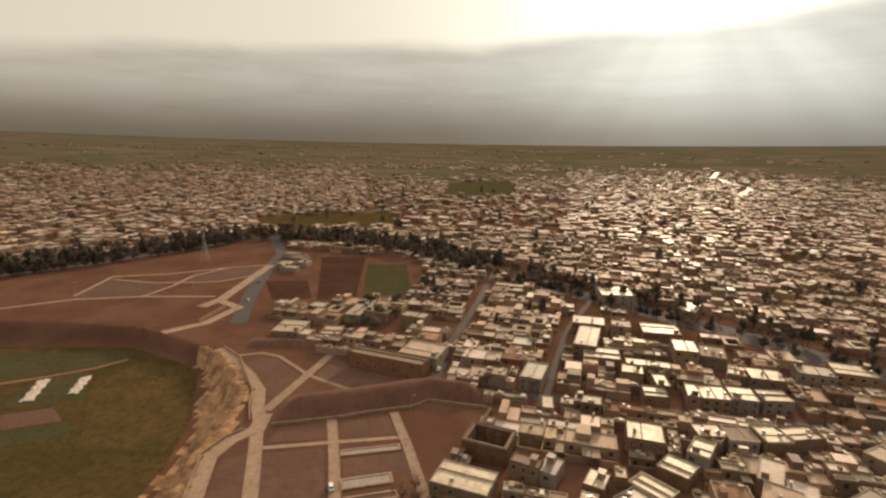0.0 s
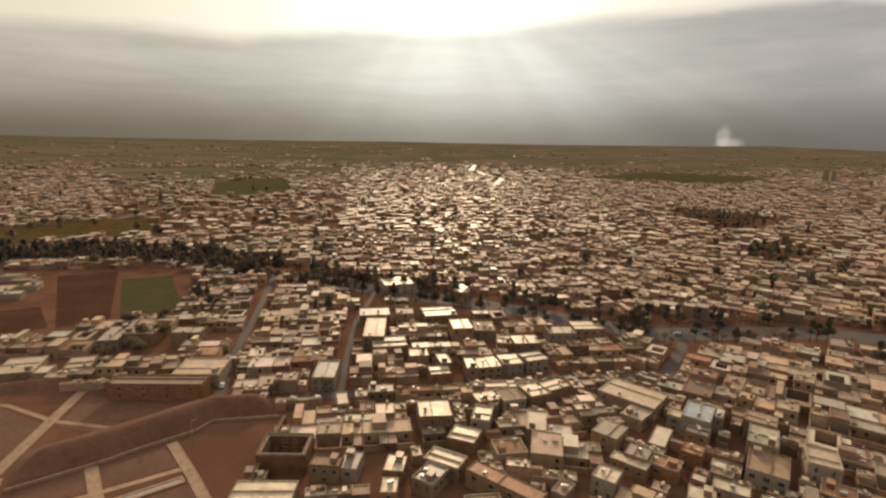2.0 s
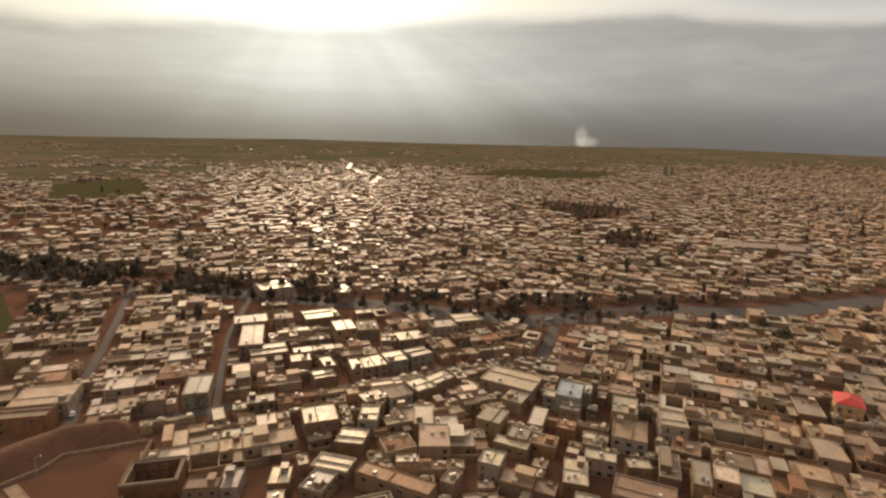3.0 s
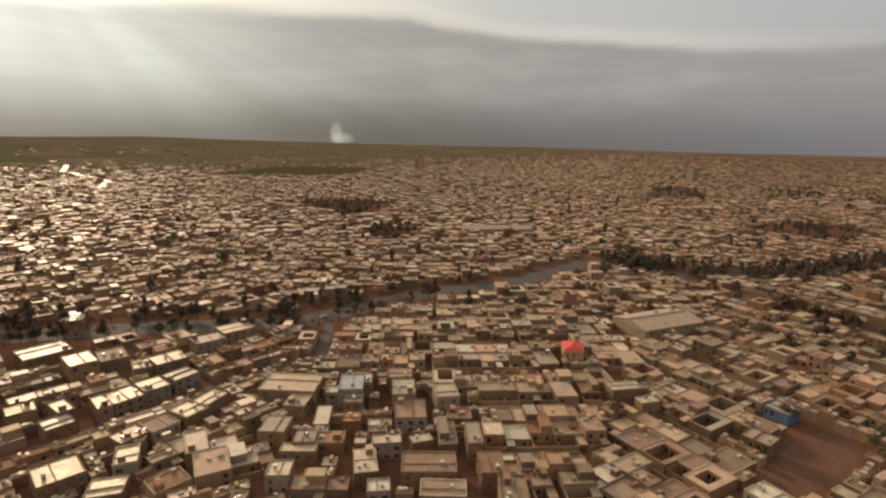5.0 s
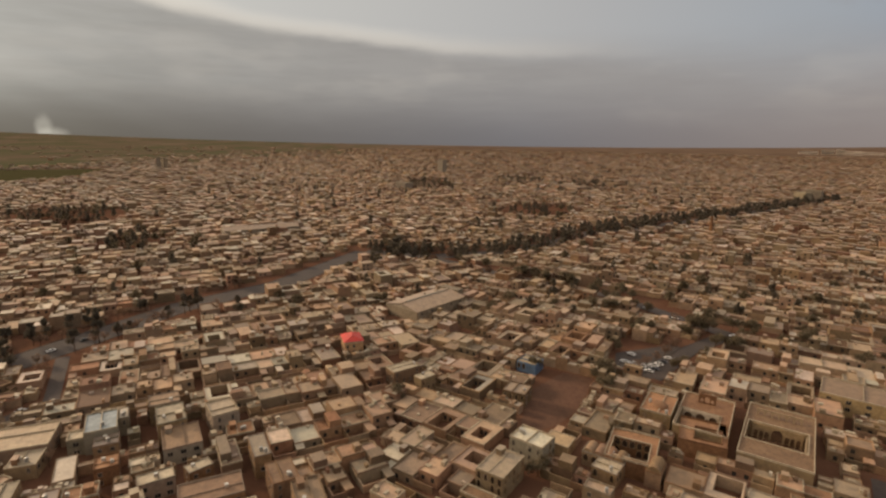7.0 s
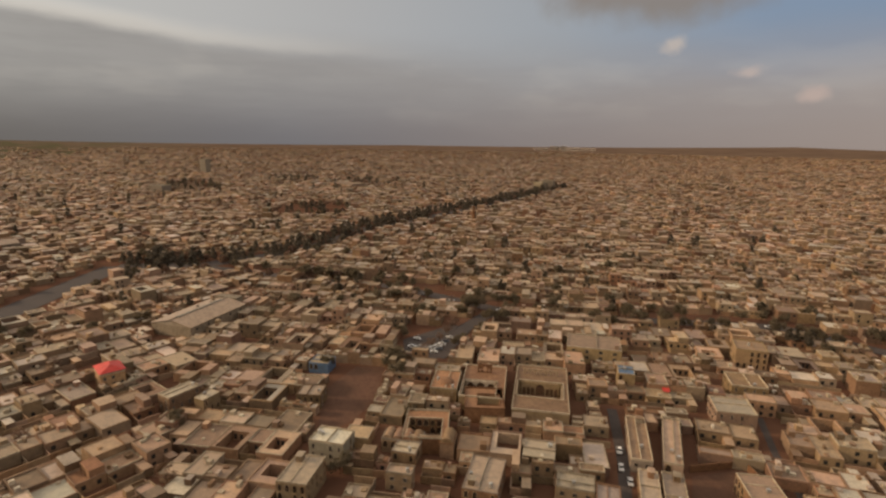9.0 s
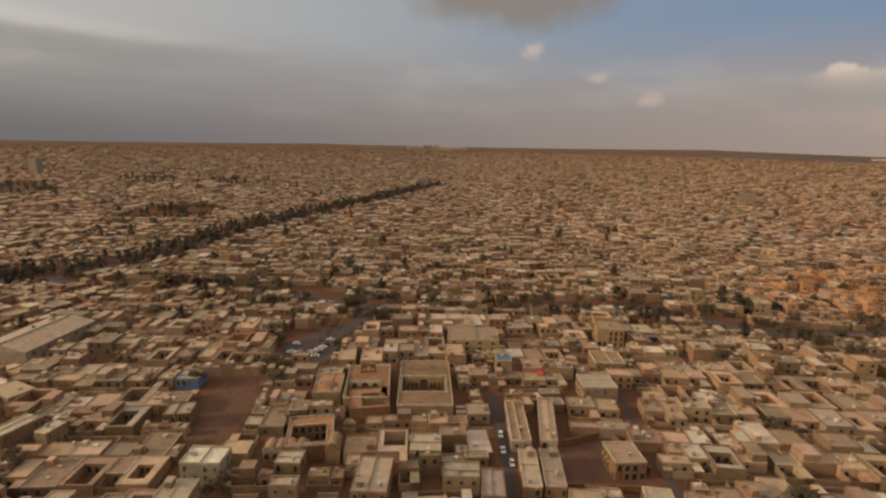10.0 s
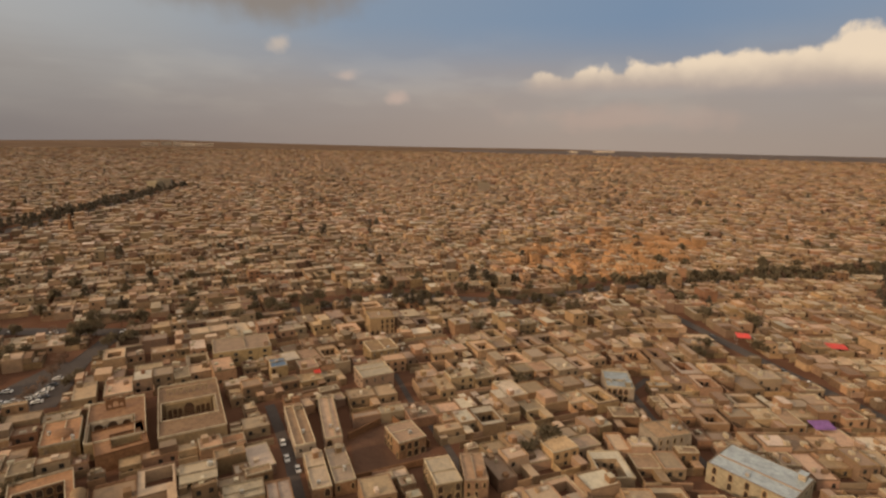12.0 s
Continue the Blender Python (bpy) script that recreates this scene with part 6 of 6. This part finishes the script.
# ---- trees ----
def tree_meshes(height, spread, leaves, mat, size, seed, tall=False):
    r = random.Random(seed)
    tk, cr = Shape(), Shape()
    top = height * (0.9 if tall else 0.5)
    tk.tube((0, 0, -0.3), (r.uniform(-0.2, 0.2), r.uniform(-0.2, 0.2), top), 0.22, 0.07, 6)
    knots = []
    for i in range(9):
        a, k = r.uniform(0, math.tau), r.uniform(0.3, 1.0)
        rad = spread * (r.uniform(0.15, 0.5) if tall else r.uniform(0.3, 0.85))
        p = Vector((rad * math.cos(a), rad * math.sin(a), height * (0.2 + 0.75 * k)))
        if not tall:
            p.z = height * r.uniform(0.45, 0.88)
        tk.tube((0, 0, min(top * 0.95, p.z * 0.6)), p, 0.09, 0.03, 4)
        knots.append((p, spread * (0.5 if not tall else 0.75 * (1.15 - k))))
    for i in range(leaves):
        c, rad = knots[r.randrange(len(knots))]
        n = Vector((r.gauss(0, 1), r.gauss(0, 1), r.gauss(0, 0.8)))
        p = c + n.normalized() * rad * r.uniform(0.35, 1.05)
        u = Vector((r.gauss(0, 1), r.gauss(0, 1), r.gauss(0, 1))).normalized()
        v = u.cross(n).normalized() * size * r.uniform(0.6, 1.2)
        u = u * size * r.uniform(0.6, 1.2)
        cr.quad([p - u - v * 0.6, p + u - v, p + u * 0.8 + v, p - u * 1.1 + v * 0.8])
    return tk.mesh("trunk", ["bark"]), cr.mesh("crown", [mat])


KINDS = {
    "pine": [tree_meshes(10 + 1.5 * i, 3.6, 800, "pine", 0.40, 40 + i, True) for i in range(3)],
    "leafy": [tree_meshes(6.5 + i, 3.7, 800, "leaf", 0.30, 50 + i) for i in range(3)],
    "bare": [tree_meshes(6 + i, 2.6, 320, "twig", 0.17, 60 + i) for i in range(2)],
}
WORDS = {"pine": "dark dusty evergreen tree beside the street", "leafy": "dusty olive-green broadleaf tree among houses", "bare": "brown almost leafless winter tree"}


def tree(kind, x, y, r):
    tk, cr = r.choice(KINDS[kind])
    ob = hub("tree", x, y, land(x, y), r.uniform(0, 360))
    s = r.uniform(0.8, 1.25)
    ob.scale = (s, s, s * r.uniform(0.9, 1.15))
    part("trunk", tk, None, ob)
    part("crown", cr, None, ob)
    return tagged(ob, WORDS[kind], "tree", "street trees")


SPOTS = []


def row_of_trees(line, side, step, kind, r, jitter=1.5, share=1.0):
    for (x0, y0), (x1, y1) in zip(line, line[1:]):
        n = math.hypot(x1 - x0, y1 - y0)
        nx, ny = -(y1 - y0) / n, (x1 - x0) / n
        k = 0.0
        while k < n:
            if r.random() < share:
                SPOTS.append((x0 + (x1 - x0) * k / n + nx * side + r.uniform(-jitter, jitter), y0 + (y1 - y0) * k / n + ny * side + r.uniform(-jitter, jitter), kind if r.random() < 0.85 else "bare"))
            k += step * r.uniform(0.7, 1.3)


def plant():
    r = random.Random(11)
    for side in (-12, -14.5, 12, 14.5):
        row_of_trees(BELT[:6], side, 6.0, "pine" if abs(side) > 13 else "bare", r, 2.2, 0.75)
    for side in (-9.5, 9.5):
        row_of_trees(BELT[5:], side, 10.0, "leafy", r, 1.5, 0.8)
    for side in (-11.5, -8, 11.5):
        row_of_trees(BOULEVARD, side, 7.0, "pine", r, 1.5, 0.95)
    for side in (-9, 9):
        row_of_trees(CROSS_STREET, side, 11.0, "leafy", r, 1.6, 0.62)
    for side in (-8, 8):
        row_of_trees(CROSS_STREET[7:], side, 9.0, "leafy", r, 1.5, 0.7)
    for side in (-9, 9, 13, 17, -13):
        row_of_trees(TREE_ROAD, side, 6.5, "pine", r, 2.0, 0.95)
    row_of_trees(LOT_STREET, 6, 9, "bare", r, 1.0, 0.7)
    row_of_trees(ROW_STREET, 4.6, 22, "bare", r, 1.0, 0.6)
    for x, y, s, n, kind in ((240, -62, 5, 4, "leafy"), (300, -130, 25, 14, "leafy"), (-60, 180, 6, 0, "leafy"), (-6, 148, 3, 3, "bare"), (-30, 315, 14, 5, "leafy"), (230, 5, 60, 5, "leafy"),
                             (120, -190, 60, 3, "leafy"), (60, -160, 4, 2, "leafy"), (20, -330, 40, 4, "leafy"), (190, 60, 60, 6, "bare"), (80, 280, 50, 8, "bare"), (330, -230, 90, 8, "leafy"), (180, 190, 45, 6, "bare")):
        for _ in range(n):
            SPOTS.append((x + r.gauss(0, s), y + r.gauss(0, s), kind))
    for x, y, s, n in ((690, 555, 42, 60), (640, 500, 22, 20), (525, 360, 24, 24), (498, 330, 16, 12), (500, 60, 26, 36), (1480, -150, 60, 60), (1380, -300, 60, 60)):
        for _ in range(n):
            SPOTS.append((x + r.gauss(0, s), y + r.gauss(0, s * 0.6), r.choice(("pine", "leafy", "bare"))))
    for x, y in GROVES:
        SPOTS.append((x, y, r.choice(("leafy", "pine", "bare"))))
    for _ in range(1050):
        a, q = r.uniform(-50, 200), 330 + 1700 * r.random() ** 1.5
        if a < 58 and q > 1150:
            continue
        SPOTS.append((q * math.sin(radians(a)), q * math.cos(radians(a)), r.choice(("leafy", "pine", "leafy", "bare"))))
    SPOTS[:] = [p for p in SPOTS if not any(off_line(p, line) < width / 2 + 0.5 for line, width in ROADS) and (not inside(p, PARK) or p[1] < 165 or off_line(p, TREE_ROAD) < 24) and not inside(p, VALLEY_TOP)]
    SPOTS.sort(key=lambda p: math.hypot(p[0], p[1]))
    for x, y, kind in SPOTS[:310]:
        tree(kind, x, y, r)
    for kind in KINDS:
        sh = Shape()
        for x, y, k in SPOTS[310:]:
            if k != kind:
                continue
            z, s = land(x, y), r.uniform(0.85, 1.35)
            tall = kind == "pine"
            h, w = (11.0 if tall else 7.0) * s, (3.0 if tall else 3.4) * s
            sh.tube((x, y, z - 0.3), (x, y, z + h * 0.5), 0.25, 0.12, 4)
            for _ in range(54):
                k2 = r.random()
                rad = w * (1.1 - 0.75 * k2 if tall else math.sin(math.pi * (0.15 + 0.8 * k2))) * r.uniform(0.4, 1.0)
                a = r.uniform(0, math.tau)
                p = Vector((x + rad * math.cos(a), y + rad * math.sin(a), z + h * (0.18 + 0.82 * k2 if tall else 0.35 + 0.65 * k2)))
                u = Vector((r.gauss(0, 1), r.gauss(0, 1), r.gauss(0, 1))).normalized() * 0.95 * s
                v = u.cross(Vector((r.gauss(0, 1), r.gauss(0, 1), r.gauss(0, 1)))).normalized() * 0.9 * s
                sh.quad([p - u - v, p + u - v * 0.7, p + u + v, p - u * 0.8 + v])
        tagged(new("distant_trees", sh.mesh("distant_trees", [{"pine": "pine", "leafy": "leaf", "bare": "twig"}[kind]])), "dark dusty trees along far streets and yards", "trees", kind="stuff")


plant()

# ---- cars, roof gear ----
def build_car(paint):
    ob = hub("car", 0, 0, -200)
    body, cabin, roof = Shape(), Shape(), Shape()
    prof = [(-2.1, 0.35), (2.1, 0.35), (2.15, 0.75), (1.35, 0.92), (-1.6, 0.98), (-2.12, 0.85)]
    for s in (-0.84, 0.84):
        body.v += [(x, s, z) for x, z in prof]
    n = len(prof)
    body.f = [tuple(range(n)), tuple(range(2 * n - 1, n - 1, -1))] + [(i, (i + 1) % n, n + (i + 1) % n, n + i) for i in range(n)]
    body.m = [0] * len(body.f)
    cab = [(-1.5, 0.96, 0.8), (1.0, 0.92, 0.8), (0.45, 1.4, 0.66), (-1.1, 1.4, 0.66)]
    cabin.v = [(x, -w, z) for x, z, w in cab] + [(x, w, z) for x, z, w in cab]
    cabin.f = [(0, 1, 2, 3), (7, 6, 5, 4), (0, 4, 5, 1), (1, 5, 6, 2), (2, 6, 7, 3), (3, 7, 4, 0)]
    cabin.m = [0] * 6
    roof.box(-1.08, -0.64, 1.395, 0.43, 0.64, 1.44)
    part("body", body, [paint], ob), part("cabin_glass", cabin, ["glass"], ob), part("roof", roof, [paint], ob)
    wheel = Shape()
    wheel.tube((0, -0.1, 0), (0, 0.1, 0), 0.32, 0.32, 12)
    wheel.f.append(tuple(range(11, -1, -1))), wheel.m.append(0)
    me = wheel.mesh("wheel", ["rubber"])
    for x in (-1.3, 1.35):
        for y in (-0.78, 0.78):
            part("wheel", me, None, ob).location = (x, y, 0.32)
    return ob


def park_cars():
    r = random.Random(31)
    spots = [(267.8, -84.6, 40), (258, -78.3, 60), (255.7, -82, 60), (252.8, -85.4, 60), (252.7, -88.4, 55), (254.1, -92, 50), (256, -95, 48), (259, -98, 48), (263.9, -102.4, 48), (249.6, -90.6, 55), (247, -87, 55),
             (130.4, -113.0, 145), (122.8, -110.6, 145), (139, -119.2, 145), (-34.3, 150.2, 105), (3.2, 262, 80), (-1, 240, 80), (6.5, 249, 80), (150, 191.6, 168), (172, 187, 160), (186, 181, 155),
             (300, -152, 60), (285, -180, 60), (265, -203, 70), (240, -252, 65), (218, -294, 65), (330, -130, 40), (350, -118, 40), (290, 202, -10), (262, 210, -20), (246, 216, -20), (225, 232, -48), (205, 254, -48), (-20, -295, 133), (-30, -285, 133), (14, -330, 133), (100, -395, 60), (60, -440, 48), (-131, 345, 105), (-139, 390, 98)]
    masters = {}
    for k, (x, y, a) in enumerate(spots):
        paint = "car_white" if r.random() < 0.72 else "car_dark"
        m = pose(x, y, 0.16, 0, 0, a)
        if paint not in masters:
            masters[paint] = build_car(paint)
            masters[paint].matrix_basis = m
            tagged(masters[paint], "white saloon car parked on dusty asphalt" if paint == "car_white" else "dark saloon car parked on dusty asphalt", "car", "parked cars")
        else:
            copy_thing(masters[paint], m)


park_cars()


def cooler_parts():
    a, b, c = Shape(), Shape(), Shape()
    a.box(-0.55, -0.5, 0.35, 0.55, 0.5, 1.35)
    for k in range(5):
        b.box(-0.45, -0.54, 0.48 + 0.16 * k, 0.45, -0.5, 0.56 + 0.16 * k)
    for x in (-0.48, 0.48):
        for y in (-0.43, 0.43):
            c.box(x - 0.04, y - 0.04, 0, x + 0.04, y + 0.04, 0.35)
    return a.mesh("case", ["tin"]), b.mesh("louvre", ["concrete"]), c.mesh("stand", ["tin"])


def roof_gear():
    r = random.Random(77)
    case, louvre, stand = cooler_parts()
    tank, lid = Shape(), Shape()
    tank.tube((0, 0, 0.1), (0, 0, 1.5), 0.6, 0.6, 12)
    lid.tube((0, 0, 1.5), (0, 0, 1.65), 0.6, 0.15, 12)
    tank_me, lid_me = tank.mesh("barrel", ["tin"]), lid.mesh("lid", ["tin"])
    n = 0
    for home, k, h, court in ROOFS:
        m = home.matrix_basis
        if n >= 170 or court:
            continue
        for _ in range(r.choice((0, 1, 1, 2))):
            x, y = r.uniform(k[0] + 1.2, k[2] - 1.2), r.uniform(k[1] + 1.2, k[1] + 0.45 * (k[3] - k[1]) + 1.2)
            p = m @ pose(x, y, h + 0.06, 0, 0, r.choice((0, 90, 180, 270)))
            if r.random() < 0.72:
                ob = hub("roof_cooler", 0, 0)
                part("case", case, None, ob), part("louvre", louvre, None, ob), part("stand", stand, None, ob)
                tagged(ob, "pale tin air cooler standing on a roof", "cooler", "roof coolers")
            else:
                ob = hub("water_tank", 0, 0)
                part("barrel", tank_me, None, ob), part("lid", lid_me, None, ob)
                tagged(ob, "small galvanised water tank on a roof", "tank", "roof tanks")
            ob.matrix_basis = p
            n += 1


roof_gear()
